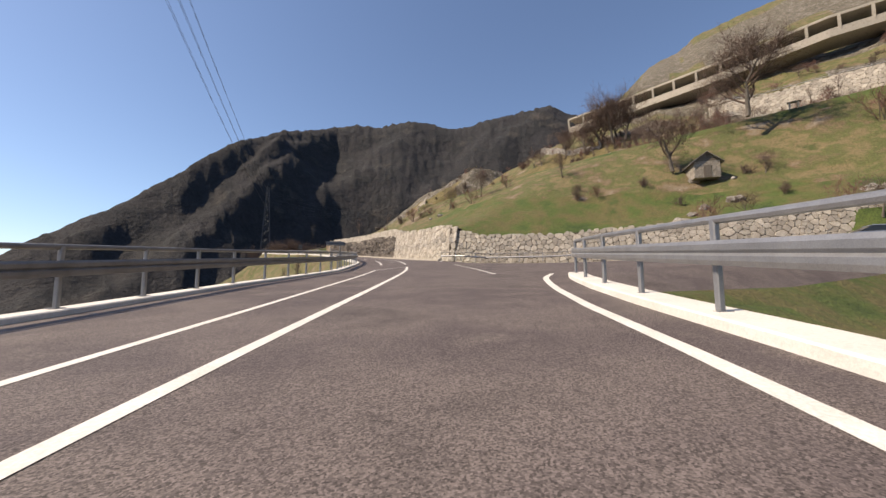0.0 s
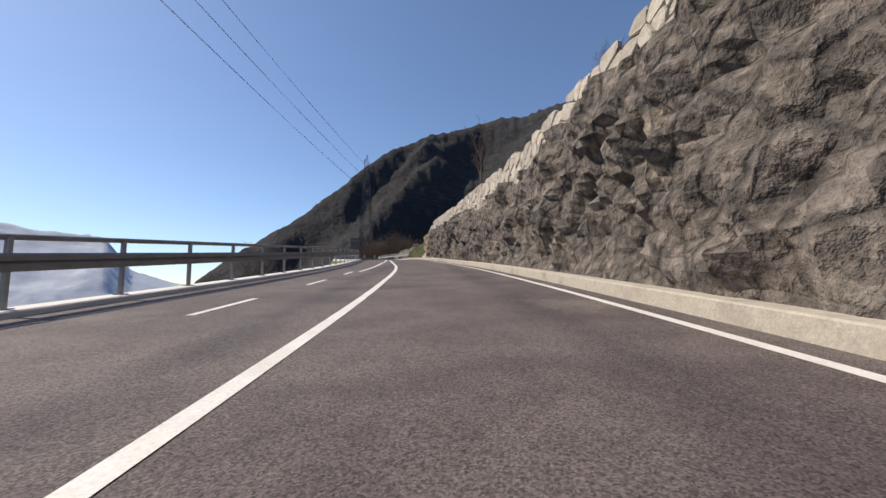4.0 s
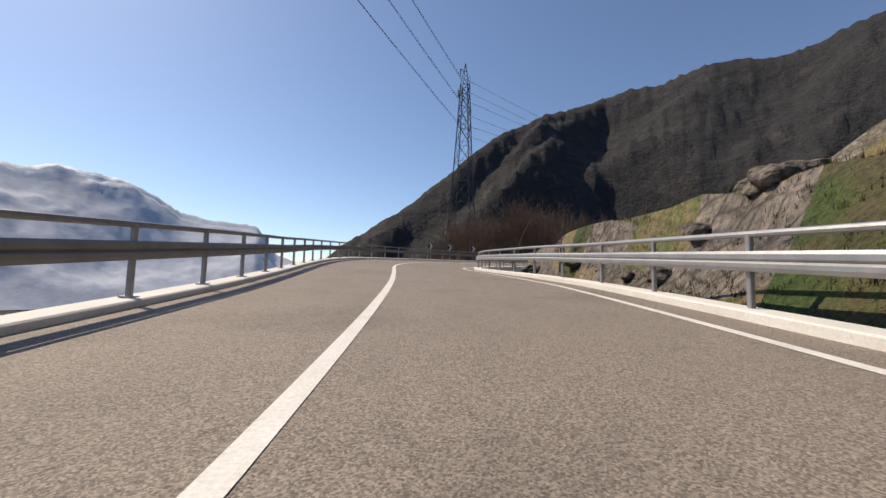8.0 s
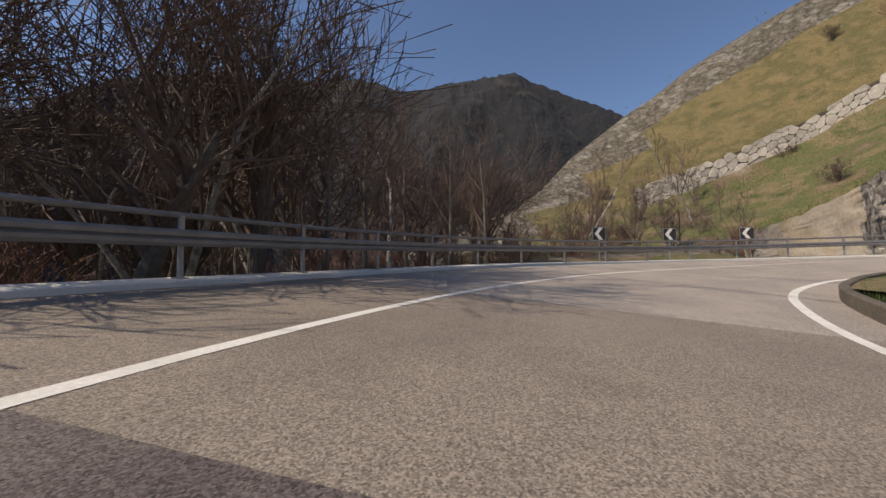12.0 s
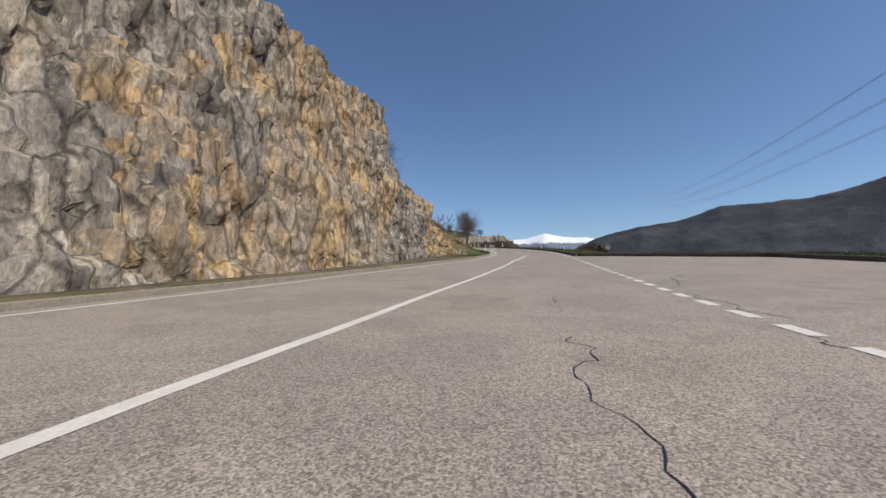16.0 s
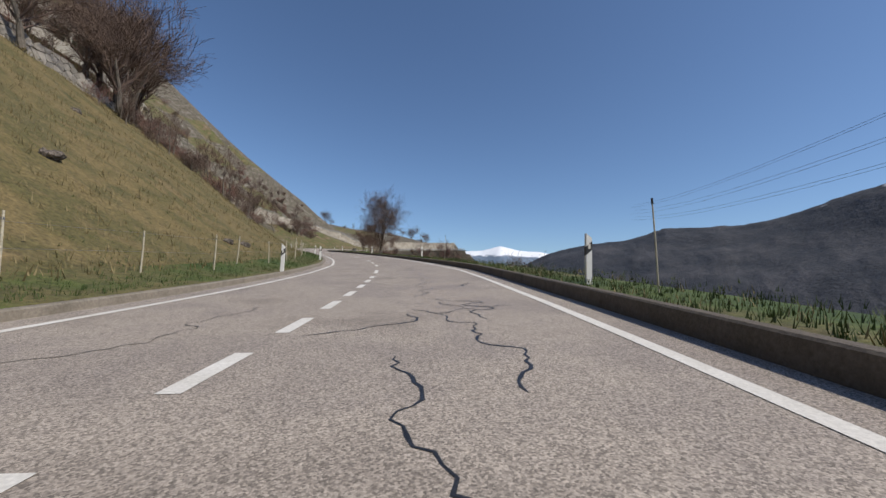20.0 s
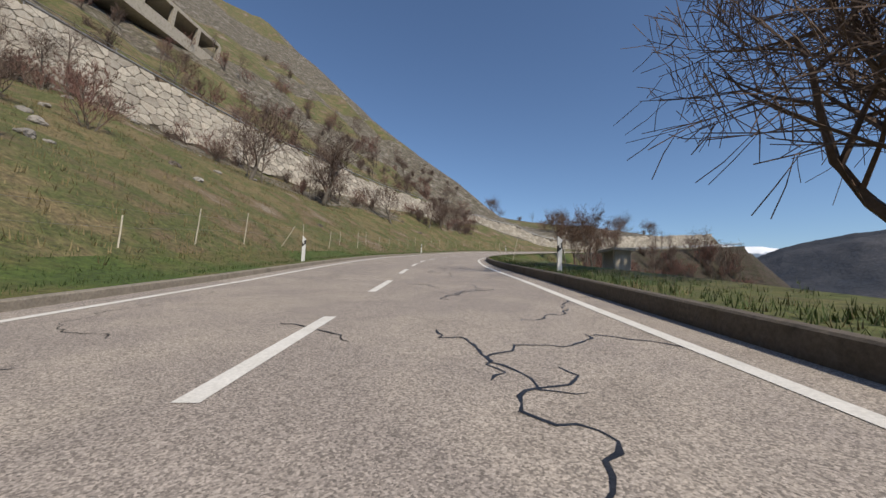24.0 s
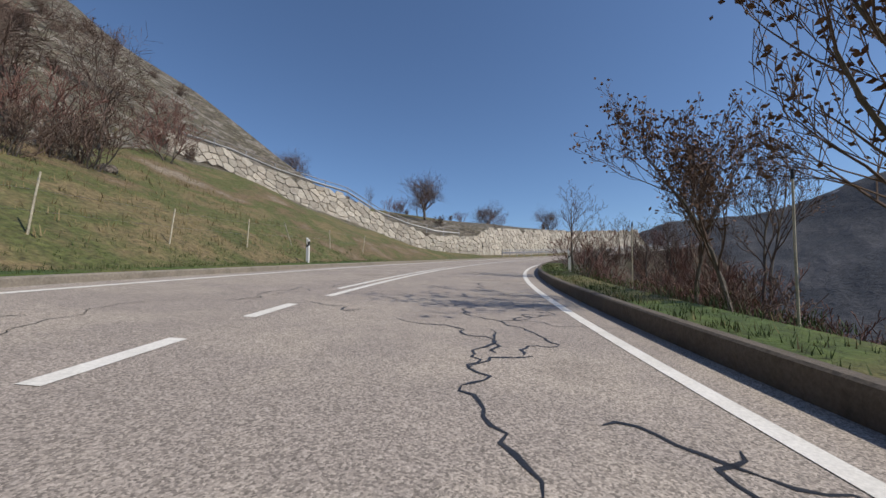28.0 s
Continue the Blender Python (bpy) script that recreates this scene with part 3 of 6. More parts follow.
_rows, _sas = [], np.arange(-58, 183.1, 1.5)
for _sa in _sas:
    _rows.append(between(float(_sa)))
_k = len(_rows[0])
_verts = [p for r in _rows for p in r]
_faces, _mats = [], []
for _i in range(len(_rows) - 1):
    for _j in range(_k - 1):
        _faces.append((_i * _k + _j, _i * _k + _j + 1, (_i + 1) * _k + _j + 1, (_i + 1) * _k + _j))
        _u, _sa = _j / _k, _sas[_i]
        if _j >= _k - 3 and _sa < 150:
            _mats.append(0)
        elif 9 < _sa < 43 and _j < 4:
            _mats.append(3)
        elif 49 < _sa < 134 and _j == 4:
            _mats.append(2)
        elif _sa < 66 + 6 * noise.noise(Vector((_i * 0.3, _j * 0.4, 0))) and _u < 0.5 + 0.08 * noise.noise(Vector((_i * 0.25, 0, 5))):
            _mats.append(0)
        elif 141 < _sa < 178 and _u < 0.45:
            _v = noise.noise(Vector((_i * 0.45, _j * 0.5, 8))) + (0.25 if _j < 4 else -0.1)
            _mats.append(2 if _v > 0.12 else (1 if _v > -0.25 else 4))
        elif 126 < _sa < 152 and _u < 0.3:
            _mats.append(4)
        else:
            _mats.append(1)
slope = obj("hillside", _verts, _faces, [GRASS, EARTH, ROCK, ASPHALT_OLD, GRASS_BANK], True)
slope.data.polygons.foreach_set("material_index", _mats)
tagged(slope, "grassy hillside between the lower and the upper road", "hillside", kind="structure")

CLIFF_H = [(200, 0), (203, 0.6), (205, 2.1), (206.7, 2.9), (208.6, 4.4), (209.6, 5.6), (211, 7.1), (212.8, 9.8), (215.4, 10.3), (219, 12), (223.8, 13.9), (228, 15.2), (232.5, 14.2), (237, 12.9), (241.5, 13.2), (248.6, 13.4), (249.3, 12), (249.9, 9.4), (251.5, 8.2), (253.5, 7.0), (256, 5.6), (258.7, 3.4), (261.2, 1.1), (265, 0.3), (268, 0), (600, 0)]
# the knob over the hairpin: metres along the road, place and height of the wall's foot, place and height of the crest
KNOB = [(190, 6, -4, 12, -8), (196, 9, 0.2, 14, 0.5), (200, 13, 1.6, 22, 5), (203, 15, 3.4, 28, 14), (205.3, 15, 5.2, 33, 21), (207, 15, 7.0, 35, 26), (209, 15, 9.2, 35, 29.5), (212, 15, 12.6, 35, 35), (214.4, 15, 15, 35, 37), (217, 15, 16.6, 35, 38),
        (222, 15, 17.4, 35, 38), (230, 15, 18, 35, 36.5), (236, 15, 18, 34, 36), (241, 14, 16, 33, 34), (248.5, 14, 15.5, 33, 33), (250, 14, 11.5, 32, 30), (254, 14, 8.5, 34, 26), (258, 14, 6.5, 38, 26), (264, 12, 5.5, 55, 38), (700, 8, 4.5, 60, 40)]


def face_e(s):
    """How far behind the kerb the cliff stands."""
    return max(0.8, min(9.5 + float(L_LINE(s)), 5.5)) * along([(202, 0.3), (206, 1), (258, 1), (266, 0.2)], s)


def knob(s, e):
    ew, hw, ec, hc = (float(np.interp(s, [k[0] for k in KNOB], [k[i] for k in KNOB])) for i in (1, 2, 3, 4))
    c = along(CLIFF_H, s)
    step = along([(200, 0.4), (204, 1.2), (212, 1.8), (226, 2.6), (230, 2.8), (232, 0.5), (240, 0)], s)
    lip = max(c, min(0.15, hw))
    ef = face_e(s)
    top = ef + 0.2 * c + 1.2
    if c > 0.7 and e < top:
        t = max(0.0, min(1.0, (e - ef - 1.1) / (top - ef - 1.1)))
        return lip * t * 0.95 + 0.1 * min(1.0, e)
    if c <= 0.7 and e < 3.8:
        return hw * e / ew * 0.9 + 0.12 * min(1.0, e)
    low = lip if c > 0.7 else hw * 3.8 / ew
    top = top if c > 0.7 else 3.8
    return float(np.interp(e, [top, max(top + 0.5, ew - 0.2), max(top + 0.9, ew + 0.6), (ew + ec) / 2, ec, ec + 12, 200], [low, hw, hw + step, hw + step + (hc - hw - step) * 0.44, hc, hc - 1.5, hc - 60]))


HILL = [(0, 0.14), (0.8, 0.2), (2.2, 0.5), (4, 1.6), (7, 3.8), (11, 7), (16, 11), (23, 16), (32, 22.5), (45, 31), (60, 40), (80, 54), (105, 74), (135, 96), (170, 118)]
HILL_DS = [h[0] for h in HILL]
STEP_E = [(340, 40), (352, 36), (360, 33), (374, 28), (385, 22.5), (394, 19), (398, 17.8), (405, 14.8), (421, 13), (424, 14), (430, 17.5), (436, 16), (442, 13), (446, 11.2), (450, 9), (455, 6), (460, 3.6), (464, 3.2), (600, 3.2)]
STEP_H = [(340, 0), (352, 5), (370, 5.2), (386, 4.2), (398, 4.1), (410, 3.5), (420, 3.0), (422, 0), (431, 0), (434, 0.6), (440, 1.6), (446, 2.5), (450, 2.2), (456, 1.8), (460, 2.2), (463, 3.6), (480, 3.8), (600, 3)]
HILL_K = [(190, 1.0), (446, 1.0), (456, 0.5), (463, 0.2), (600, 0.2)]
FOOT_K = [(340, 0.52), (432, 0.5), (436, 0.5), (440, 0.43), (446, 0.36), (450, 0.2), (455, 0.13), (460, 0.1), (600, 0.1)]


def hill_height(s, e):
    if e < 0:                                        # tucked under the kerb
        return -0.2
    base = float(np.interp(e, HILL_DS, [h[1] for h in HILL]))
    base = min(base, along([(250, 12), (262, 22), (280, 42), (293, 60), (330, 100), (360, 150)], s) + along([(270, 0), (310, 0.12)], s) * e)
    if e > 2:
        base *= along(HILL_K, s)
    if s > 340:
        w = min(1.0, (s - 340) / 20)
        es, hs = along(STEP_E, s), along(STEP_H, s)
        low = min(base + 0.5, along(FOOT_K, s) * max(0, e - 1.0) + 0.15)
        foot = along(FOOT_K, s) * (es - 1.0) + 0.15
        k = along([(340, 0.75), (436, 0.75), (446, 0.6), (454, 0.35), (462, 0.2), (480, 0.14), (600, 0.05)], s)
        cut = low if e < es else foot + hs * min(1.0, (e - es) / 0.9) + k * max(0, e - es - 1)
        base = base * (1 - w) + cut * w
    if s > 452:                                      # a low knoll behind the last bend, falling away all round
        w = min(1.0, (s - 452) / 10)
        base -= w * 0.75 * max(0.0, e - 55)
        base -= 30 * max(0.0, (s - (S_LAST - 16)) / 16) ** 2 * min(1.0, max(0.0, e - 4) / 8)
    if s < 278:
        w = max(0.0, min(1.0, (s - 256) / 22)); w = w * w * (3 - 2 * w)
        return knob(s, e) * (1 - w) + base * w
    return base


def hill_place(s, e, lift=0.0):
    """A place on the hill, e metres uphill from the edge of the upper road."""
    p = at(s, float(L_LINE(s)) - 0.9 - e, hill_height(s, e) + lift)
    if e > 3:
        k = 0.3 if s > 452 else 1.0
        p.z += k * min(1, (e - 3) / 12) * (1.5 * fbm(Vector((p.x, p.y, 0)) * 0.04, 3) + (0.4 + 0.5 * min(1, max(0, e - 20) / 15)) * fbm(Vector((p.x, p.y, 0)) * 0.25, 4))
    return p


_es = [-0.3, 0, 0.8, 1.5, 2.2, 2.9, 3.6, 4.5, 5.5, 7, 9, 11, 13.5, 16, 19, 23, 27, 32, 39.95, 40.95, 45, 52, 60, 70, 80, 92, 105, 120, 135, 152, 170]
_ss = np.arange(192, S_LAST, 1.5)
_verts = []
for s in _ss:
    _st = along(STEP_E, s)
    for e in _es:                                    # a crisp step behind the stone walls
        e = e if e < 0 else e * _st / 40 if e < 40 else _st + 0.95 + (e - 40.95) * (170 - _st - 0.95) / 129.05
        _verts.append(hill_place(float(s), e))
_ahead = Vector((math.cos(heading(S_LAST)), math.sin(heading(S_LAST)), 0))
_verts += [p + _ahead * 28 - Vector((0, 0, 34)) for p in _verts[-len(_es):]]
_ss = np.append(_ss, S_LAST + 28)
_k, _faces, _mats = len(_es), [], []
for _i in range(len(_ss) - 1):
    for _j in range(_k - 1):
        _faces.append((_i * _k + _j, (_i + 1) * _k + _j, (_i + 1) * _k + _j + 1, _i * _k + _j + 1))
        _v = noise.noise(Vector((_ss[_i] * 0.05, _es[_j] * 0.08, 3)))
        if _es[_j] < 2.2 and _ss[_i] > 256:
            _mats.append(0)
        elif _ss[_i] < 256:
            _crest = float(np.interp(_ss[_i], [k[0] for k in KNOB], [k[3] for k in KNOB]))
            _mats.append(3 if 1.4 < _es[_j] < 3.5 or _es[_j] > _crest * 0.74 + 4 * _v else (1 if _es[_j] > 14 + 2 * _v else 2))
        elif _ss[_i] > 322 and 26 + 8 * _v < _es[_j] < 60 and _v > -0.25:
            _mats.append(3)
        elif 250 < _ss[_i] < 330 and _es[_j] < 24 + 10 * _v:
            _mats.append(1)
        elif _es[_j] > 52 and _v > -0.15:
            _mats.append(3)
        else:
            _mats.append(2)
hill = obj("hill", _verts, _faces, [GRASS, GRASS_DRY, EARTH, HILL_ROCK], True)
hill.data.polygons.foreach_set("material_index", _mats)
tagged(hill, "steep hill of dry grass, scrub and rock over the upper road", "hillside", kind="structure")

_bank = [(-0.1, 0.2), (1.0, 0.1), (2, -0.7), (4, -2.8), (7, -6.5), (11, -12), (16, -19)]
_v, _f, _q = [], [], np.arange(436, S_LAST + 0.5, 2.0)
for s in _q:
    for e, h in _bank:
        p = at(float(s), float(R_LINE(s)) + 1.1 + e, h)
        _v.append(p + Vector((0, 0, 0.5 * fbm(p * 0.2, 3) * min(1, max(0, e) / 4))))
for _i in range(len(_q) - 1):
    for _j in range(len(_bank) - 1):
        _f.append((_i * 7 + _j, _i * 7 + _j + 1, _i * 7 + _j + 8, _i * 7 + _j + 7))
tagged(obj("embankment", _v, _f, THICKET, True), "scrubby embankment inside the last bend", "embankment", kind="structure")

def spur(s, d, flat):
    """A rounded shoulder of the hillside that carries the road round the last bend."""
    c, v, f = at(s, d, 0), [], []
    c.z = at(s, 0, 0).z
    for r in (0.1, flat * 0.4, flat * 0.8, flat, flat + 3, flat + 9, flat + 20, flat + 36, flat + 60):
        for j in range(40):
            a = 2 * math.pi * j / 40
            p = Vector((c.x + math.cos(a) * r, c.y + math.sin(a) * r, c.z - 1.6 - 1.1 * max(0, r - flat)))
            p.z += 0.05 * min(r, 20) * (fbm(p * 0.12, 3) - 0.6)
            v.append(p)
    for i in range(8):
        for j in range(40):
            f.append((i * 40 + j, i * 40 + (j + 1) % 40, (i + 1) * 40 + (j + 1) % 40, (i + 1) * 40 + j))
    return tagged(obj("spur", v, f, THICKET, True), "scrubby spur of the hillside under the last bend", "hillside", kind="structure")


spur(S_LAST - 1, -3, 5)

DROP = [(0, -0.25), (0.6, -1.0), (3, -4.0), (8, -8.5), (18, -16), (40, -34), (80, -66), (130, -105)]
SHELF = [(0, -0.25), (0.6, -0.45), (3, -0.9), (8, -1.8), (18, -4), (40, -12), (80, -50), (130, -100)]


def drop(s, e):
    """Height of the ground e metres outside the road: a steep fall, but for a wooded shelf outside the hairpin."""
    w = along([(176, 0), (184, 1), (210, 1)], s)
    return along(DROP, e) * (1 - w) + along(SHELF, e) * w


_ss = np.arange(S_FIRST, 208.1, 2.0)
_verts = []
for s in _ss:
    for e, h in ((d[0], drop(float(s), d[0])) for d in DROP):
        p = at(float(s), float(road_left(s)) - 0.35 - e, h)
        if e > 2:
            p.z += 1.6 * fbm(Vector((p.x, p.y, 0)) * 0.05, 3)
        _verts.append(p)
_k, _faces = len(DROP), []
for _i in range(len(_ss) - 1):
    for _j in range(_k - 1):
        _faces.append((_i * _k + _j, (_i + 1) * _k + _j, (_i + 1) * _k + _j + 1, _i * _k + _j + 1))
tagged(obj("valley_side", _verts, _faces, EARTH, True), "scrubby slope falling into the valley", "hillside", kind="structure")

# the valley floor, out to the horizon
_g = []
_f = []
_n = 40
for _i in range(_n + 1):
    for _j in range(_n + 1):
        _g.append((-4500 + 9000 * _i / _n, -4500 + 9000 * _j / _n, -150 + 8 * noise.noise(Vector((_i * 0.7, _j * 0.7, 0)))))
for _i in range(_n):
    for _j in range(_n):
        _f.append((_i * (_n + 1) + _j, (_i + 1) * (_n + 1) + _j, (_i + 1) * (_n + 1) + _j + 1, _i * (_n + 1) + _j + 1))
tagged(obj("ground", _g, _f, FOREST, True), "wooded valley floor, bluish haze painted into its colour", "ground", kind="structure")

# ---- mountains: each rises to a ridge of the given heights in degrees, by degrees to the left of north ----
# rock paled and blued: the haze of distance is put into its colour
SNOWY = material("snowy_mountain_painted_haze", [(0.3, 0.35, 0.43), (0.36, 0.41, 0.49), (0.4, 0.45, 0.52)], 0.004, 0.9, 0.3, 0.03, grain=0.15, bump_far=5)


def snow_line(m, low, high):
    n, l = m.node_tree.nodes, m.node_tree.links
    out = n["Principled BSDF"]
    old = out.inputs["Base Color"].links[0].from_socket
    geo = n.new("ShaderNodeNewGeometry"); sep = n.new("ShaderNodeSeparateXYZ")
    l.new(geo.outputs["Position"], sep.inputs[0])
    ns = n.new("ShaderNodeTexNoise"); ns.inputs["Scale"].default_value = 0.012; ns.inputs["Detail"].default_value = 7
    l.new(geo.outputs["Position"], ns.inputs["Vector"])
    a = n.new("ShaderNodeMath"); a.operation = "MULTIPLY_ADD"; a.inputs[1].default_value = (high - low) * 1.6; l.new(ns.outputs["Fac"], a.inputs[0]); l.new(sep.outputs["Z"], a.inputs[2])
    r = n.new("ShaderNodeMapRange"); r.inputs["From Min"].default_value = low + (high - low) * 0.9; r.inputs["From Max"].default_value = low + (high - low) * 1.15
    l.new(a.outputs[0], r.inputs["Value"])
    mix = n.new("ShaderNodeMix"); mix.data_type = "RGBA"
    l.new(r.outputs[0], mix.inputs["Factor"]); l.new(old, mix.inputs["A"]); mix.inputs["B"].default_value = (0.82, 0.85, 0.9, 1)
    l.new(mix.outputs["Result"], out.inputs["Base Color"])


def mountain(name, ridge, r_foot, r_ridge, r_back, mat, label, rough=0.05, centre=(65, 120), eye=13.0, step=0.35, rows=26, far=None):
    azs = np.arange(min(r[0] for r in ridge), max(r[0] for r in ridge) + 0.01, step)
    ridge = sorted(ridge)
    els = np.interp(azs, [r[0] for r in ridge], [r[1] for r in ridge])
    foot = -150.0
    verts, faces = [], []
    for az, el in zip(azs, els):
        a = radians(az)
        if far:
            r_ridge = along(far, az); r_foot, r_back = r_ridge * 0.45, r_ridge * 1.5
        top = eye + r_ridge * math.tan(radians(el))
        for j in range(rows + 4):
            u = j / rows
            r = r_foot + (r_ridge - r_foot) * u if u <= 1 else r_ridge + (r_back - r_ridge) * (u - 1) * rows / 3
            x, y = centre[0] - math.sin(a) * r, centre[1] + math.cos(a) * r
            z = foot + (top - foot) * (0.35 * u + 0.65 * u**1.25) if u <= 1 else top - (top - foot) * 0.3 * (u - 1) * rows / 3
            q = Vector((x, y, 0)) / (r_ridge * 0.16)
            lump = noise.hetero_terrain(q + Vector((3, 7, 1)), 1.0, 2.1, 6, 0.7) - 0.8
            z += lump * (top - foot) * rough * min(1, 4 * u) * (0.35 if 0.9 < u < 1.1 else 1.0)
            z += abs(noise.noise(q * 9)) * (top - foot) * rough * 0.35 * min(1, 4 * u)
            verts.append((x, y, z))
    k = rows + 4
    for i in range(len(azs) - 1):
        for j in range(k - 1):
            faces.append((i * k + j, i * k + j + 1, (i + 1) * k + j + 1, (i + 1) * k + j))
    return tagged(obj(name, verts, faces, mat, True), label, "mountain", kind="structure")


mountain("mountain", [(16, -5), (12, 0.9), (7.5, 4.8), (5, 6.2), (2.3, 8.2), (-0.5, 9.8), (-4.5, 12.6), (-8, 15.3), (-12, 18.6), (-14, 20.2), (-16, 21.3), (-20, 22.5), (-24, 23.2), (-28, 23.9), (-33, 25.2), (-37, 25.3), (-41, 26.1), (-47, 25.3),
                      (-52, 25.5), (-58, 26.2), (-66, 26.4), (-71, 24.9), (-77, 21.5), (-82, 19), (-92, 14), (-105, 10)], 520, 1150, 1700, FOREST, "wooded mountain with rock faces, shade and bluish haze painted into its colour", 0.06, far=[(-30, 1250), (-16, 950), (-8, 800), (2, 700), (8, 650), (16, 600)])
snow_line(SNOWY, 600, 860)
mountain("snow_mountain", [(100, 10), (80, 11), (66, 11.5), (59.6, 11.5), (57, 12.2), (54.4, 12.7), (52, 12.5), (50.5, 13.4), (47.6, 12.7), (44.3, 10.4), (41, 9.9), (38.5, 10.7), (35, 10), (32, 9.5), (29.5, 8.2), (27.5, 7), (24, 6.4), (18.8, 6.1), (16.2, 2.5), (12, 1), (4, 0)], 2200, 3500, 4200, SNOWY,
         "mountain range with snow on top, pale blue haze painted into its rock", 0.1, rows=36)
# forest darkened and blued, so haze and shade are part of the colour
FOREST_HIGH = material("forest_slope_painted_haze", [(0.02, 0.027, 0.04), (0.036, 0.04, 0.05), (0.065, 0.066, 0.075)], 0.006, 0.95, 0.8, 0.1, grain=0.5, bump_far=6)
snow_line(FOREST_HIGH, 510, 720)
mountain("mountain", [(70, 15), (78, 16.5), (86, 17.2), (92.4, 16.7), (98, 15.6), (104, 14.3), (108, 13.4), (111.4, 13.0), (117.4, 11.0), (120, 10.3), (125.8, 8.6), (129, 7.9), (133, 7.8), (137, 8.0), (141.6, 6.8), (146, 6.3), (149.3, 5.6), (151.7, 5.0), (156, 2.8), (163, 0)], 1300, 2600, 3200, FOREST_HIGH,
         "wooded mountainside with snow patches near the top, blue haze and shade painted in", 0.05, centre=(80, 60), eye=24, rows=30)
# the rock below the snow carries a painted blue distance haze
FAR_SNOW = material("far_peaks_haze_blue", [(0.12, 0.17, 0.24), (0.17, 0.22, 0.29)], 0.003, 0.9, 0.4, 0.03, grain=0.15, bump_far=10)
snow_line(FAR_SNOW, 330, 400)
mountain("snow_mountain", [(146, 3.5), (150, 4.6), (153, 5.2), (156, 5.3), (158.7, 5.9), (161.5, 5.2), (165, 4.9), (168, 4.6), (172, 4.2), (180, 4.5), (195, 5)], 3200, 4200, 4600, FAR_SNOW, "far white snow peaks over rock painted haze blue", 0.05, centre=(80, 60), eye=24, rows=16)


# ---- guard rails ----
POST_MESH = bpy.data.meshes.new("post")
_p = merge(box(-0.04, 0.04, -0.035, 0.035, 0.0, 1.0, 0.012), box(-0.09, 0.09, -0.08, 0.08, 0.0, 0.02))
POST_MESH.from_pydata(_p[0], [], _p[1]); POST_MESH.materials.append(STEEL)


def guard_rail(s0, s1, dfun, off, side, spacing, label, kerb_h=0.11, mat=STEEL):
    """side: +1 where the beam faces left, towards a road that lies on the rail's left."""
    rail = empty("guard_rail", at(s0, float(dfun(s0)) + off, kerb_h))
    bpy.context.view_layer.update()
    inv = rail.matrix_world.inverted()
    def local(piece):
        return [inv @ Vector(v) for v in piece[0]], piece[1]
    f = -side
    beam = [(off + f * 0.06, 0.50), (off + f * 0.11, 0.50), (off + f * 0.13, 0.55), (off + f * 0.13, 0.60), (off + f * 0.10, 0.63), (off + f * 0.13, 0.66), (off + f * 0.13, 0.72), (off + f * 0.11, 0.76), (off + f * 0.06, 0.76)]
    part("beam", local(sweep(s0, s1, [(d, h + kerb_h) for d, h in beam], dfun, 0.8, True)), mat, rail, "wide steel crash beam")
    ring = [(off + 0.035 * math.cos(a), kerb_h + 0.985 + 0.045 * math.sin(a)) for a in np.linspace(0, 2 * math.pi, 8, endpoint=False)]
    part("handrail", local(sweep(s0, s1, ring, dfun, 0.8, True)), mat, rail, "round steel top rail")
    count = max(2, int((s1 - s0) / spacing) + 1)
    for i in range(count):
        s = s0 + (s1 - s0) * i / (count - 1)
        post = new("post", POST_MESH)
        post.parent = rail
        post.matrix_local = inv @ (Matrix.Translation(at(s, float(dfun(s)) + off, kerb_h - 0.01)) @ Matrix.Rotation(heading(s), 4, "Z"))
    return tagged(rail, label, "guard rail", "guard rails")


guard_rail(S_FIRST + 30, 11.6, R_LINE, 0.95, 1, 1.85, "galvanised steel guard rail with handrail on the bridge kerb")
guard_rail(136.8, 180.4, R_LINE, 0.95, 1, 2.1, "galvanised steel guard rail with handrail on the inside of the bend")
guard_rail(S_FIRST + 30, 208.5, L_LINE, -0.75, -1, 1.9, "long steel guard rail with handrail over the valley", mat=STEEL_DARK)
guard_rail(459.5, S_LAST - 1, L_LINE, -0.75, -1, 2.0, "pale steel guard rail round the last bend")
guard_rail(456, S_LAST - 1, R_LINE, 1.2, 1, 2.0, "steel guard rail on the inside of the last bend")

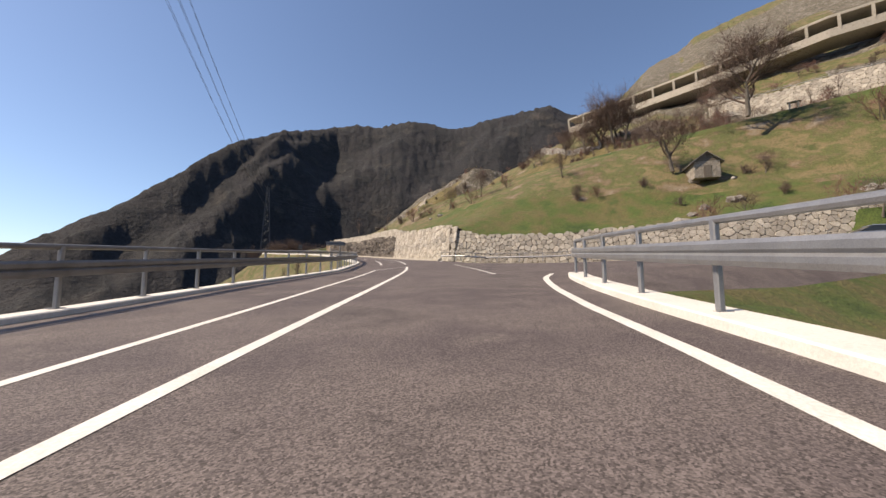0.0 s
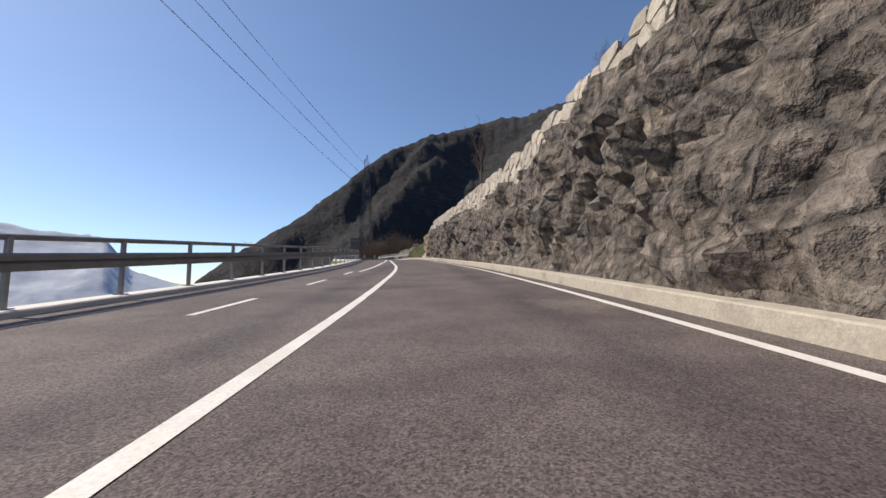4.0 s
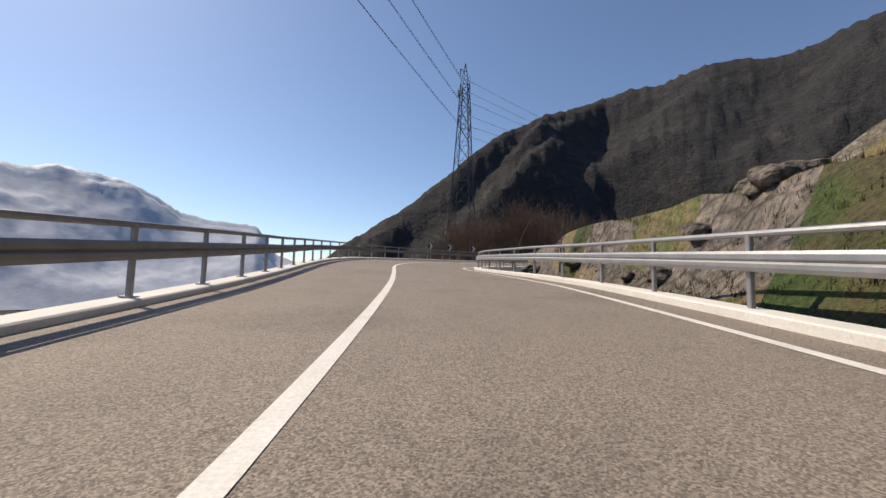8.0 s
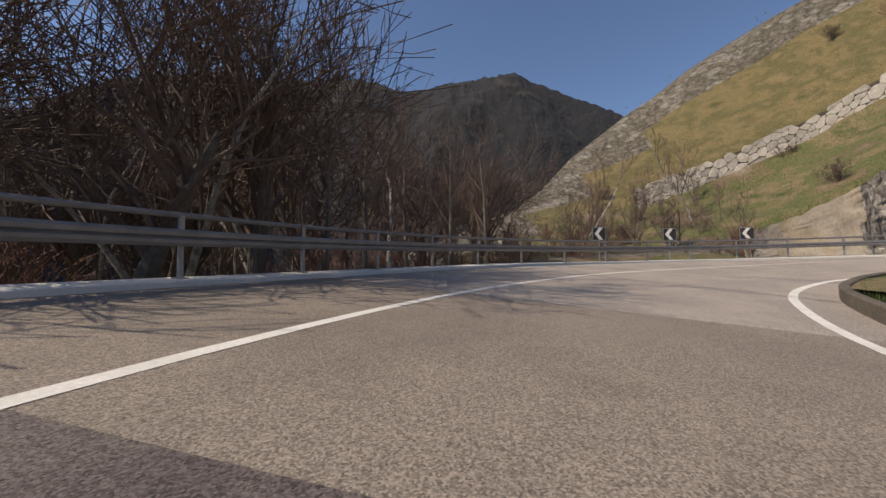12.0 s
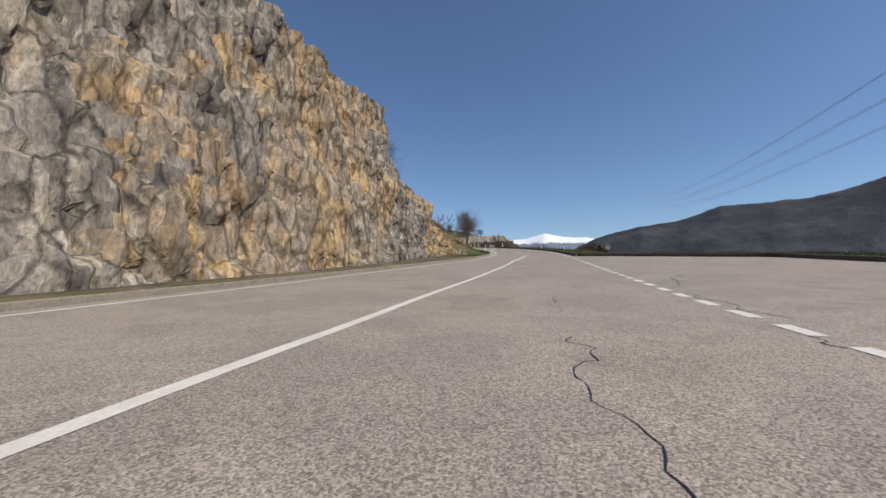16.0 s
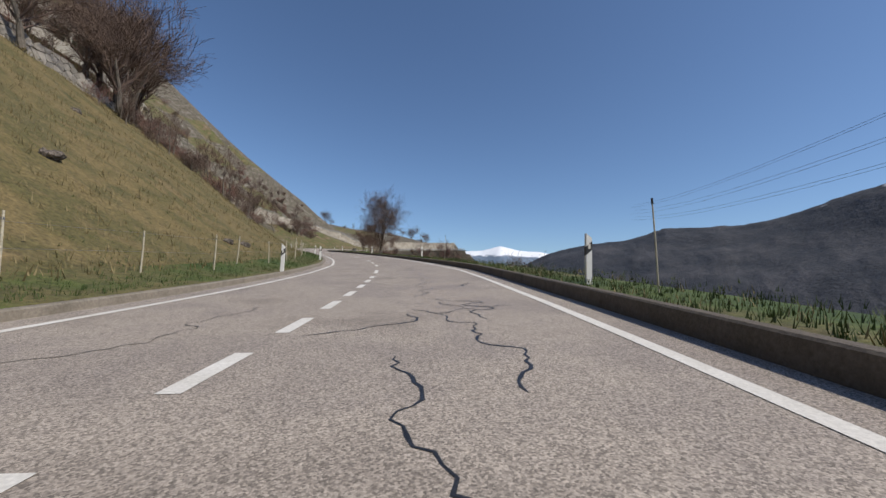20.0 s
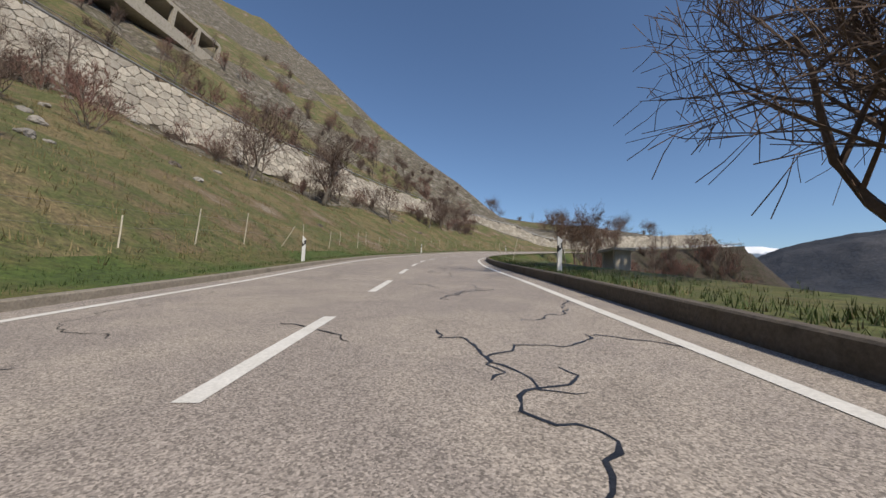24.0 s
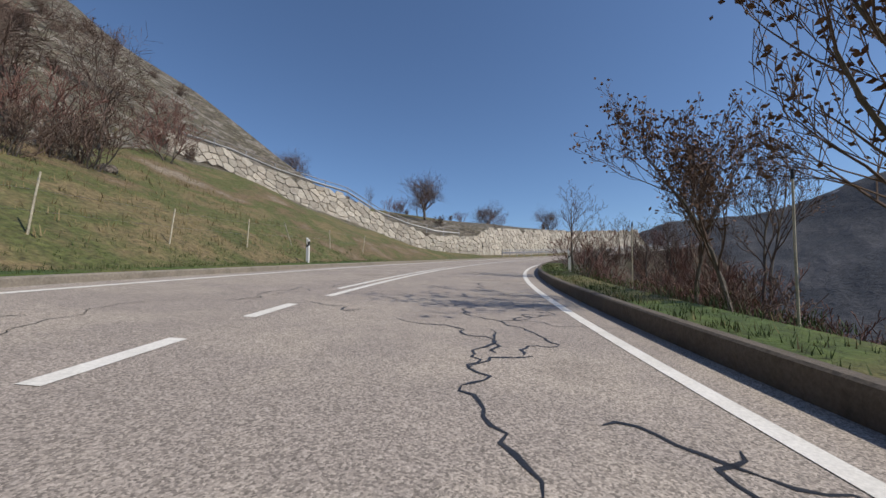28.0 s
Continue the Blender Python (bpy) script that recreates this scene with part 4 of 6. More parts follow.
# ---- rock faces ----
def rock_face(name, s0, s1, place, rows, step, mat, label, amp=0.5, rust=None):
    """place(s, u) gives the undisturbed face from foot (u = 0) to top (u = 1)."""
    ss = np.arange(s0, s1 + 0.001, step)
    verts, faces = [], []
    for s in ss:
        for j in range(rows + 1):
            p = place(float(s), j / rows)
            o = place(float(s), 0) - at(float(s), 0, 0); o.z = 0; o.normalize()
            z = p.z - at(float(s), 0, 0).z
            dip = 0.64 + 0.42 * max(0.0, min(1.0, (s - 224) / 14)) if s > 200 else 0.64
            bed, cross = math.cos(dip) * s - math.sin(dip) * z, math.sin(dip) * s + math.cos(dip) * z           # along the beds, which dip with the road and end upright, and across them
            q = Vector((bed * 0.4, cross, 0.5 * noise.noise(p * 0.15)))
            v, w = noise.voronoi(q * 0.6)[0], noise.voronoi(Vector((q.x * 2.2, q.y * 1.7, 7)))[0]
            b = noise.voronoi(Vector((p.x, p.y, p.z * 0.6)) * 0.75)[0]
            big = 1.1 * noise.noise(p * 0.16) + 0.5 * noise.noise(p * 0.4)
            shelf = (cross * 0.55 + 0.6 * noise.noise(p * 0.35)) % 1.0
            calm = along([(203, 0.1), (208.2, 0.14), (209.6, 1)], s) if s > 200 else 1.0
            rib = abs(noise.noise(Vector((p.x * 0.9, p.y * 0.9, p.z * 0.22)))) * along([(200, 0.2), (220, 0.4), (234, 1.6)], s)
            rib = rib + 0.3 * round(2.6 * noise.noise(Vector((p.x * 0.55, p.y * 0.55, p.z * 0.2 + 5)))) + 0.16 * round(2.6 * noise.noise(Vector((p.x * 1.3, p.y * 1.3, p.z * 0.55 + 2)))) if s > 200 else 0.0
            push = calm * amp * (rib + big + 0.8 * (v[1] - v[0]) + 0.4 * (w[1] - w[0]) + 0.22 * shelf + 0.4 * (b[1] - b[0]) + 0.3 * noise.noise(q * 1.6) + 0.3 * noise.noise(p * 2.3) + 0.18 * noise.noise(p * 5.1)) - amp * 0.55
            q = p
            verts.append(p - o * push * (0.35 + 0.65 * min(1, j / 3)) + Vector((0, 0, 0.25 * amp * noise.noise(q * 1.1 + Vector((9, 0, 0))))))
    k = rows + 1
    for i in range(len(ss) - 1):
        for j in range(rows):
            faces.append((i * k + j, i * k + j + 1, (i + 1) * k + j + 1, (i + 1) * k + j))
    ob = obj(name, verts, faces, [mat, ROCK_RUST, ROCK_SLAB], s0 > 200)
    if rust:
        ids = []
        for f in faces:
            p = verts[f[0]]; s = ss[f[0] // k]; u = (f[0] % k) / rows
            v = noise.noise(p * 0.22) * 6 + noise.noise(p * 0.7) * 2.5
            patch = noise.noise(p * 0.13 + Vector((4, 1, 0))) > 0.32
            ids.append(2 if s < 208.3 + v * 0.1 else (1 if rust[0] < s + v - 6 * (u - 0.5) < rust[1] or s + v > 254 or patch else 0))
        ob.data.polygons.foreach_set("material_index", ids)
    return tagged(ob, label, "cliff", kind="structure")


def cliff_place(s, u):
    h = max(0.3, along(CLIFF_H, s)) * u
    return at(s, float(L_LINE(s)) - 1.0 - face_e(s) + 0.5 * max(0.0, 1 - h / 1.2) - 0.2 * h, -0.2 + h * 1.015)


rock_face("cliff", 204, 265, cliff_place, 60, 0.22, ROCK_GREY, "tall cut cliff of grey rock with rust-orange stains", 0.7, (231, 244))


ROCK_TOP = [(70.5, 0.5), (72.5, 3.6), (76, 4.4), (80, 4.6), (100, 4.1), (112, 3.6), (126.6, 3.4), (128.2, 2.4), (130.5, 2.1), (133.4, 1.5), (135.8, 0.3)]


def cut_place(s, u):
    h = along(ROCK_TOP, s)
    low = along([(126, 0), (128, 0.9), (136, 0.9)], s)
    return at(s, along(WALL_D, s) + 0.12 * u * h, along(BANK_H, s) + 0.05 - low + (h + low) * u)


rock_face("rock_cutting", 71, 127.2, cut_place, 22, 0.22, ROCK, "rough dark rock cutting under the stone wall", 0.62)
rock_face("rock_ledge", 126.4, 136, cut_place, 22, 0.2, ROCK_RUST, "brown broken rock ledge above the green bank", 0.55)


# ---- dry-stone retaining walls ----
def stone_wall(name, base, height, label, size=0.62, near=None, lean=0.12, thick=0.6, mat=None):
    """base(u): foot of the wall at u metres and its outward normal; height(u): (bottom, top) over the foot. near: stretch of u in which each stone is a part."""
    length = base[0]; foot = base[1]; mat = mat or STONE
    wall = empty(name, foot(0)[0])
    bpy.context.view_layer.update()
    inv = wall.matrix_world.inverted()
    rnd = random.Random(len(name) * 7 + int(length * 10))

    def place(u, v, out):
        p, n = foot(max(0, min(length, u)))
        return p + n * (out - lean * v) + Vector((0, 0, v))
    # core behind the stones
    verts, faces = [], []
    m = max(2, int(length / 0.8))
    for i in range(m + 1):
        u = length * i / m
        lo, hi = height(u)
        for v, o in ((lo, -0.05), (hi - 0.12, -0.05), (hi - 0.12, -thick), (lo, -thick)):
            verts.append(inv @ place(u, v, o))
    for i in range(m):
        for j in range(4):
            a, b = i * 4 + j, i * 4 + (j + 1) % 4
            faces.append((a, b, b + 4, a + 4))
    part("core", (verts, faces), MORTAR, wall, "dark recessed joints")
    rows_max = int(max(height(length * i / 20)[1] for i in range(21)) / size) + 2
    wide, tall = size * 1.2, size
    cols = int(length / wide) + 1
    seeds = {}
    for j in range(-2, rows_max + 3):
        for i in range(-3, cols + 4):
            seeds[i, j] = ((i + 0.5 * (j % 2) + rnd.uniform(-0.44, 0.44)) * wide, (j + 0.5 + rnd.uniform(-0.44, 0.44)) * tall)
    for k in [k for k in seeds if rnd.random() < 0.16]:          # some stones take their neighbour's room
        del seeds[k]
    loose_v, loose_f, made = [], [], 0
    for j in range(-1, rows_max):
        for i in range(-1, cols + 1):
            if (i, j) not in seeds:
                continue
            cx, cy = seeds[i, j]
            if cx < 0 or cx > length:
                continue
            lo, hi = height(cx)
            if cy < lo - 0.5 * size or cy > hi + 0.1:
                continue
            poly = [(cx - wide * 1.4, cy - tall * 1.3), (cx + wide * 1.4, cy - tall * 1.3), (cx + wide * 1.4, cy + tall * 1.3), (cx - wide * 1.4, cy + tall * 1.3)]
            for dj in (-2, -1, 0, 1, 2):
                for di in (-2, -1, 0, 1, 2):
                    if (di or dj) and (i + di, j + dj) in seeds:
                        qx, qy = seeds[i + di, j + dj]
                        nx, ny = qx - cx, qy - cy
                        mid = (nx * (qx + cx) + ny * (qy + cy)) / 2
                        cut = []
                        for k, (ax, ay) in enumerate(poly):
                            bx, by = poly[(k + 1) % len(poly)]
                            fa, fb = nx * ax + ny * ay - mid, nx * bx + ny * by - mid
                            if fa <= 0:
                                cut.append((ax, ay))
                            if fa * fb < 0:
                                w = fa / (fa - fb)
                                cut.append((ax + (bx - ax) * w, ay + (by - ay) * w))
                        poly = cut
            if len(poly) < 3:
                continue
            worn = []                                            # knock the corners off
            for k, (ax, ay) in enumerate(poly):
                bx, by = poly[(k + 1) % len(poly)]
                if math.hypot(bx - ax, by - ay) < 0.12 * size:
                    worn.append(((ax + bx) / 2, (ay + by) / 2)); continue
                w = rnd.uniform(0.12, 0.24)
                worn += [(ax + (bx - ax) * w, ay + (by - ay) * w), (bx + (ax - bx) * w, by + (ay - by) * w)]
            poly = [(x, max(lo, min(hi + 0.15, y))) for x, y in worn]
            if len(poly) < 3:
                continue
            cx, cy = sum(q[0] for q in poly) / len(poly), sum(q[1] for q in poly) / len(poly)
            out, tip, k = rnd.uniform(0.025, 0.09), rnd.uniform(-0.03, 0.03), len(poly)
            gap = 0.022 / size
            ring = []
            for shrink, o in ((1 - gap, -0.07), (1 - gap * 1.2, out * 0.55), (0.86, out)):
                for q in poly:
                    u, v = cx + (q[0] - cx) * shrink, cy + (q[1] - cy) * shrink
                    ring.append(inv @ place(u, v, o + tip * (v - cy) / size + (rnd.uniform(-0.018, 0.018) if o > 0 else 0)))
            fs = [tuple(range(2 * k, 3 * k))] + [(r * k + m, r * k + (m + 1) % k, r * k + k + (m + 1) % k, r * k + k + m) for r in (0, 1) for m in range(k)]
            if near and near[0] <= cx <= near[1] and made < 290:
                part("stone", (ring, fs), mat, wall)
                made += 1
            else:
                o = len(loose_v)
                loose_v += ring
                loose_f += [tuple(n + o for n in f) for f in fs]
    if loose_v:
        rest = part("stones", (loose_v, loose_f), mat, wall, "pale irregular stones")
        rest["kind"] = "stuff"
    return tagged(wall, label, "stone wall")


def along_road(s0, s1, dfun, side):
    """Foot of a wall along the road; side +1: it faces left."""
    length = abs(s1 - s0)
    def foot(u):
        s = s0 + (s1 - s0) * u / length
        p = at(s, float(dfun(s)), 0)
        q = at(s, float(dfun(s)) - side, 0)
        n = q - p; n.z = 0
        return p, n.normalized()
    return length, foot


_wd = lambda s: along(WALL_D, s)
stone_wall("stone_wall", along_road(48.3, 73.3, _wd, 1), lambda u: (-0.1, along(WALL_H, 48.3 + u) + 0.25), "tall retaining wall of pale irregular stones beside the road", 0.5, near=(6, 18))
stone_wall("stone_wall", along_road(71.5, 133.6, lambda s: _wd(s) + 0.42, 1), lambda u: (along(BANK_H, 71.5 + u) + along(ROCK_TOP, 71.5 + u) - 0.35, along(BANK_H, 71.5 + u) + along(WALL_H, 71.5 + u) + 0.5),
           "pale stone wall on top of the rock cutting", 0.5, near=(30, 61))


def poly_base(points):
    pts = [Vector(p) for p in points]
    lens = [0.0]
    for a, b in zip(pts, pts[1:]):
        lens.append(lens[-1] + (Vector((b.x - a.x, b.y - a.y, 0))).length)
    def foot(u):
        i = max(0, min(len(pts) - 2, int(np.searchsorted(lens, u, side="right")) - 1))
        f = (u - lens[i]) / max(0.01, lens[i + 1] - lens[i])
        w = pts[i + 1] - pts[i]
        n = Vector((-w.y, w.x, 0)).normalized()
        return pts[i].lerp(pts[i + 1], f), n
    return lens[-1], foot

# ---- trees ----
def grow(seed, height, trunk_r, spread=0.5, levels=4, first=0.3, up=0.25, stems=1, kids=(7, 4, 4, 3), shrink=0.58, lean=0.0):
    rnd = random.Random(seed)
    trunk, crown, tips = [], [], []

    def limb(p, way, length, r, level, segs):
        pts, rad = [p.copy()], [r]
        way = way.copy()
        for i in range(segs):
            way = (way + Vector((rnd.gauss(0, 0.13), rnd.gauss(0, 0.13), rnd.gauss(0, 0.08) + up * 0.22 * (level > 0)))).normalized()
            p = p + way * (length / segs)
            pts.append(p.copy()); rad.append(max(0.01, r * (1 - 0.72 * (i + 1) / segs)))
        (trunk if level == 0 else crown).append(tube(pts, rad, (8, 5, 4, 3, 3)[level]))
        if level >= levels:
            tips.append(pts[-1]); return
        n = kids[min(level, len(kids) - 1)]
        for c in range(n):
            u = first + (1 - first) * (c + rnd.random()) / n if level == 0 else 0.25 + 0.75 * (c + rnd.random()) / n
            k = min(segs - 1, int(u * segs)); f = u * segs - k
            q = pts[k].lerp(pts[k + 1], min(1, f))
            axis = (pts[k + 1] - pts[k]).normalized()
            side = axis.orthogonal().normalized()
            side.rotate(Matrix.Rotation(rnd.uniform(0, 6.283), 3, axis))
            w = (axis * (1 - spread) + side * spread + Vector((0, 0, up * 0.4))).normalized()
            limb(q, w, length * shrink * rnd.uniform(0.75, 1.2) * (1.15 - 0.5 * u if level == 0 else 1), rad[k] * 0.55, level + 1, max(2, segs - 2))

    for st in range(stems):
        a = rnd.uniform(0, 6.283)
        way = Vector((math.cos(a) * (0.05 + 0.28 * (stems > 1)) + lean, math.sin(a) * (0.05 + 0.28 * (stems > 1)), 1)).normalized()
        limb(Vector((math.cos(a) * 0.15 * (stems > 1), math.sin(a) * 0.15 * (stems > 1), -0.3)), way, height * rnd.uniform(0.85, 1.0), trunk_r, 0, 7)
    return merge(*trunk), merge(*crown), tips


def leaf_bits(tips, seed, size=0.09, each=2):
    rnd = random.Random(seed); v, f = [], []
    for p in tips:
        for k in range(each):
            c = p + Vector((rnd.gauss(0, 0.16), rnd.gauss(0, 0.16), rnd.gauss(0, 0.16)))
            a = Vector((rnd.gauss(0, 1), rnd.gauss(0, 1), rnd.gauss(0, 1))).normalized() * size * rnd.uniform(0.6, 1.3)
            b = a.orthogonal().normalized() * size * 0.6
            o = len(v)
            v += [c - a, c + b, c + a, c - b]
            f.append((o, o + 1, o + 2, o + 3))
    return v, f


BIRCH = material("pale_bark", [(0.28, 0.26, 0.23), (0.42, 0.4, 0.36), (0.14, 0.12, 0.1)], 2.2, 0.85, 0.5, 14)
TWIG_RED = material("reddish_twigs", [(0.15, 0.075, 0.06), (0.22, 0.125, 0.1)], 0.6, 0.9, 0, 10)
SEEDS = material("dry_brown_leaves", [(0.11, 0.06, 0.04), (0.19, 0.11, 0.07)], 3, 0.9, 0, 10)


def tree(name, label, seed, bark, twig, leaves=0, category="tree", **shape):
    t, c, tips = grow(seed, **shape)
    root = empty(name)
    part("trunk", t, bark, root)
    part("crown", c, twig, root, "bare branches and fine twigs")
    if leaves:
        part("leaves", leaf_bits(tips, seed, each=leaves), SEEDS, root, "sparse dry brown leaves")["kind"] = "stuff"
    return tagged(root, label, category, "bare trees" if category == "tree" else "bare " + name + "es" if name == "bush" else "bare shrubs")


KINDS = {
    "birch": tree("birch", "tall slender bare birch with pale bark on the slope", 3, BIRCH, TWIG, height=9.5, trunk_r=0.13, spread=0.42, first=0.25, kids=(11, 4, 3, 3), shrink=0.42, up=0.5),
    "tall": tree("tree", "tall bare tree with dark thin branches", 11, BARK, TWIG, height=9.0, trunk_r=0.16, spread=0.5, first=0.3, kids=(10, 5, 4, 3), shrink=0.46, up=0.45),
    "broad": tree("tree", "broad round bare tree with a dense crown of twigs", 5, BARK, TWIG, height=4.6, trunk_r=0.24, spread=0.55, first=0.35, kids=(10, 6, 5, 4), shrink=0.72, up=0.42),
    "orchard": tree("tree", "small bare fruit tree with crooked branches", 8, BARK, TWIG, height=3.4, trunk_r=0.15, spread=0.6, first=0.35, kids=(7, 5, 4, 4), shrink=0.7, up=0.3),
    "great": tree("tree", "great round bare tree with a very dense crown of fine twigs", 17, BARK, TWIG, height=6.0, trunk_r=0.23, spread=0.6, first=0.16, kids=(15, 7, 6, 5), shrink=0.64, up=0.3),
    "acacia": tree("tree", "young tree with sparse dry leaves beside the road", 14, BARK, TWIG, leaves=1, height=7.5, trunk_r=0.1, spread=0.46, first=0.3, kids=(9, 5, 4, 3), shrink=0.48, up=0.5, stems=2),
    "shrub": tree("shrub", "bare reddish-brown thicket shrub", 21, BARK, TWIG_RED, category="shrub", height=2.4, trunk_r=0.035, spread=0.5, first=0.15, kids=(6, 4, 3), levels=3, shrink=0.5, up=0.5, stems=6),
    "bush": tree("bush", "grey-brown bare bush with many thin stems", 27, BARK, TWIG, category="shrub", height=1.7, trunk_r=0.03, spread=0.55, first=0.1, kids=(6, 4, 3), levels=3, shrink=0.55, up=0.4, stems=7),
}
_used = set()


def plant(kind, place, size=1.0, turn=None):
    rnd = random.Random(int(place.x * 31 + place.y * 17) + len(_used))
    m = Matrix.LocRotScale(place, Euler((rnd.gauss(0, 0.04), rnd.gauss(0, 0.04), rnd.uniform(0, 6.28) if turn is None else turn)), (size, size, size * rnd.uniform(0.9, 1.1)))
    if kind in _used:
        return copy_thing(KINDS[kind], m)
    _used.add(kind)
    KINDS[kind].matrix_basis = m
    return KINDS[kind]


def surface(ob):
    """Heights of a hillside, found by dropping a line on it."""
    bpy.context.view_layer.update()
    from mathutils.bvhtree import BVHTree
    me = ob.data
    tree_ = BVHTree.FromPolygons([v.co.copy() for v in me.vertices], [tuple(p.vertices) for p in me.polygons])
    def height(x, y):
        hit = tree_.ray_cast(Vector((x, y, 400)), Vector((0, 0, -1)))
        return hit[0].z if hit[0] else None
    return height


slope_z, hill_z = surface(slope), surface(hill)


def on(height, x, y, sink=0.1):
    z = height(x, y)
    return None if z is None else Vector((x, y, z - sink))


def on_hill(s, e):
    p = hill_place(s, e)
    return p - Vector((0, 0, 0.1))


# hill over the upper road
for _kind, _s, _e, _z in (("broad", 322, 19, 1.3), ("broad", 326, 20, 1.35), ("broad", 329, 20.5, 1.35), ("broad", 332, 20.5, 1.25), ("broad", 325, 23, 1.2), ("broad", 330, 23.5, 1.25), ("broad", 314, 23, 1.0), ("orchard", 305, 22, 1.1),
                          ("orchard", 300, 24, 1.0), ("tall", 326, 10, 0.55), ("tall", 330, 9, 0.5), ("tall", 319, 14, 0.7), ("orchard", 377, 13, 1.25), ("broad", 388, 12.5, 0.95), ("tall", 387, 13.5, 0.75), ("tall", 389, 14, 0.7), ("orchard", 400, 9, 1.1), ("orchard", 410, 8.2, 1.0), ("orchard", 416, 9.5, 0.95), ("tall", 413, 10.5, 0.6), ("bush", 421, 9, 1.2), ("bush", 424, 8, 1.1), ("tall", 392, 24, 0.8),
                          ("orchard", 384, 19, 1.0), ("tall", 406, 15, 0.5), ("orchard", 427, 12, 0.8), ("tall", 366, 22, 0.7), ("orchard", 358, 17, 1.0), ("shrub", 350, 22, 1.3), ("shrub", 345, 19, 1.2), ("tall", 340, 24, 0.6)):
    plant(_kind, on_hill(_s, _e), _z)
_r = random.Random(5)
for _i in range(110):
    _s, _e = _r.uniform(285, 425), _r.choice((_r.uniform(12, 30), _r.uniform(28, 75)))
    if _s < 318 and _e < 26:
        continue
    plant(_r.choice(("shrub", "bush", "bush", "tall")), on_hill(_s, _e), _r.uniform(0.5, 1.1))
for _i in range(50):                                   # scrub over the long wall
    plant(_r.choice(("shrub", "bush", "bush", "tall")), on_hill(_r.uniform(380, 436), _r.uniform(19, 48)), _r.uniform(0.6, 1.1))
for _i in range(46):                                   # crest and ledges above the cliff
    _s, _e = _r.uniform(208, 285), _r.uniform(4, 55)
    plant(_r.choice(("bush", "shrub", "bush")), on_hill(_s, _e), _r.uniform(0.45, 0.9))
for _i in range(90):                                   # thicket beyond the clump of trees
    _s = _r.uniform(318, 356)
    plant(_r.choice(("shrub", "bush", "bush", "tall")), on_hill(_s, _r.uniform(7 + max(0, 326 - _s) * 0.9, 28)), _r.uniform(0.5, 0.95))
for _s, _e, _z in ((203, 11, 0.8), (204.5, 9.5, 0.75), (205.5, 14, 0.8), (202, 8, 0.7), (201, 12, 0.85)):
    plant("birch" if _s > 203 else "tall", on_hill(_s, _e), _z)
for _i in range(12):
    plant(_r.choice(("shrub", "bush", "tall")), on_hill(_r.uniform(199, 206), _r.uniform(7, 18)), _r.uniform(0.5, 0.8))
# outside the hairpin
for _i in range(115):
    _s = _r.uniform(180, 206); _o = 2.2 + 26 * _r.random() ** 1.3
    _p = at(_s, float(road_left(_s)) - _o, drop(_s, _o) - 0.3)
    plant(_r.choice(("birch", "tall", "tall", "tall", "broad", "shrub")), _p, _r.uniform(0.75, 1.15))
for _s in (185.5, 187, 188.4, 189.8, 191.2, 192.8):     # a row close behind the rail, whose shade falls on the road
    plant("tall", at(_s, float(road_left(_s)) - 1.6, drop(_s, 1.6) - 0.2), 1.1)
for _i in range(26):                                   # undergrowth behind the rail
    _s = _r.uniform(180, 204); _o = _r.uniform(1.6, 9)
    plant(_r.choice(("bush", "shrub")), at(_s, float(road_left(_s)) - _o, drop(_s, _o) - 0.2), _r.uniform(0.5, 0.9))
for _s, _o in ((103, 4), (106, 6), (110, 5), (113, 8), (98, 7)):
    _p = at(_s, float(road_left(_s)) - _o, float(np.interp(_o, [d[0] for d in DROP], [d[1] for d in DROP])) - 0.2)
    plant("tall", _p, 0.95)
# meadow between the roads
for _kind, _x, _y, _z in (("orchard", 60, 47, 0.9), ("orchard", 57, 53, 0.9), ("broad", 64, 14, 1.0), ("orchard", 61, 30, 0.8), ("shrub", 62, 42, 0.9), ("shrub", 58, 60, 0.9),
                          ("shrub", 57, 64, 0.9), ("bush", 60, 72, 0.9)):
    _p = on(slope_z, _x, _y)
    if _p:
        plant(_kind, _p, _z)
for _i in range(40):
    _p = on(slope_z, _r.uniform(56, 80), _r.uniform(60, 150))
    if _p and _p.z < float(np.interp(_p.y, [60, 150], [19, 13])):
        plant(_r.choice(("bush", "shrub", "bush", "tall")), _p, _r.uniform(0.4, 0.9))
# valley side of the upper road
for _kind, _s, _d, _z in (("great", 353, 10.4, 1.5), ("acacia", 418, 8.3, 0.95), ("acacia", 408, 13, 0.9), ("acacia", 412, 13.5, 0.75), ("acacia", 415, 15, 0.8), ("acacia", 426, 8.2, 1.0), ("acacia", 428.5, 7.8, 0.8), ("acacia", 399.5, 12, 0.7), ("acacia", 396, 14, 0.8), ("acacia", 434, 12.5, 0.85),
                          ("shrub", 372, 8, 1.2), ("shrub", 377, 9, 1.3), ("shrub", 382, 8, 1.3), ("shrub", 388, 9, 1.4), ("shrub", 392, 10, 1.5), ("shrub", 385, 12, 1.6), ("shrub", 395, 8, 1.3), ("shrub", 367, 10, 1.2), ("shrub", 403, 12, 1.4),
                          ("shrub", 380, 14, 1.6), ("shrub", 373, 13, 1.5)):
    _q = at(_s, _d, 0)
    _p = on(slope_z, _q.x, _q.y) or (_q + Vector((0, 0, -2.0)))
    if _kind in ("acacia", "great"):
        _p = _q - Vector((0, 0, 1.2 if _kind == "acacia" else 0.7))
    plant(_kind, _p, _z)
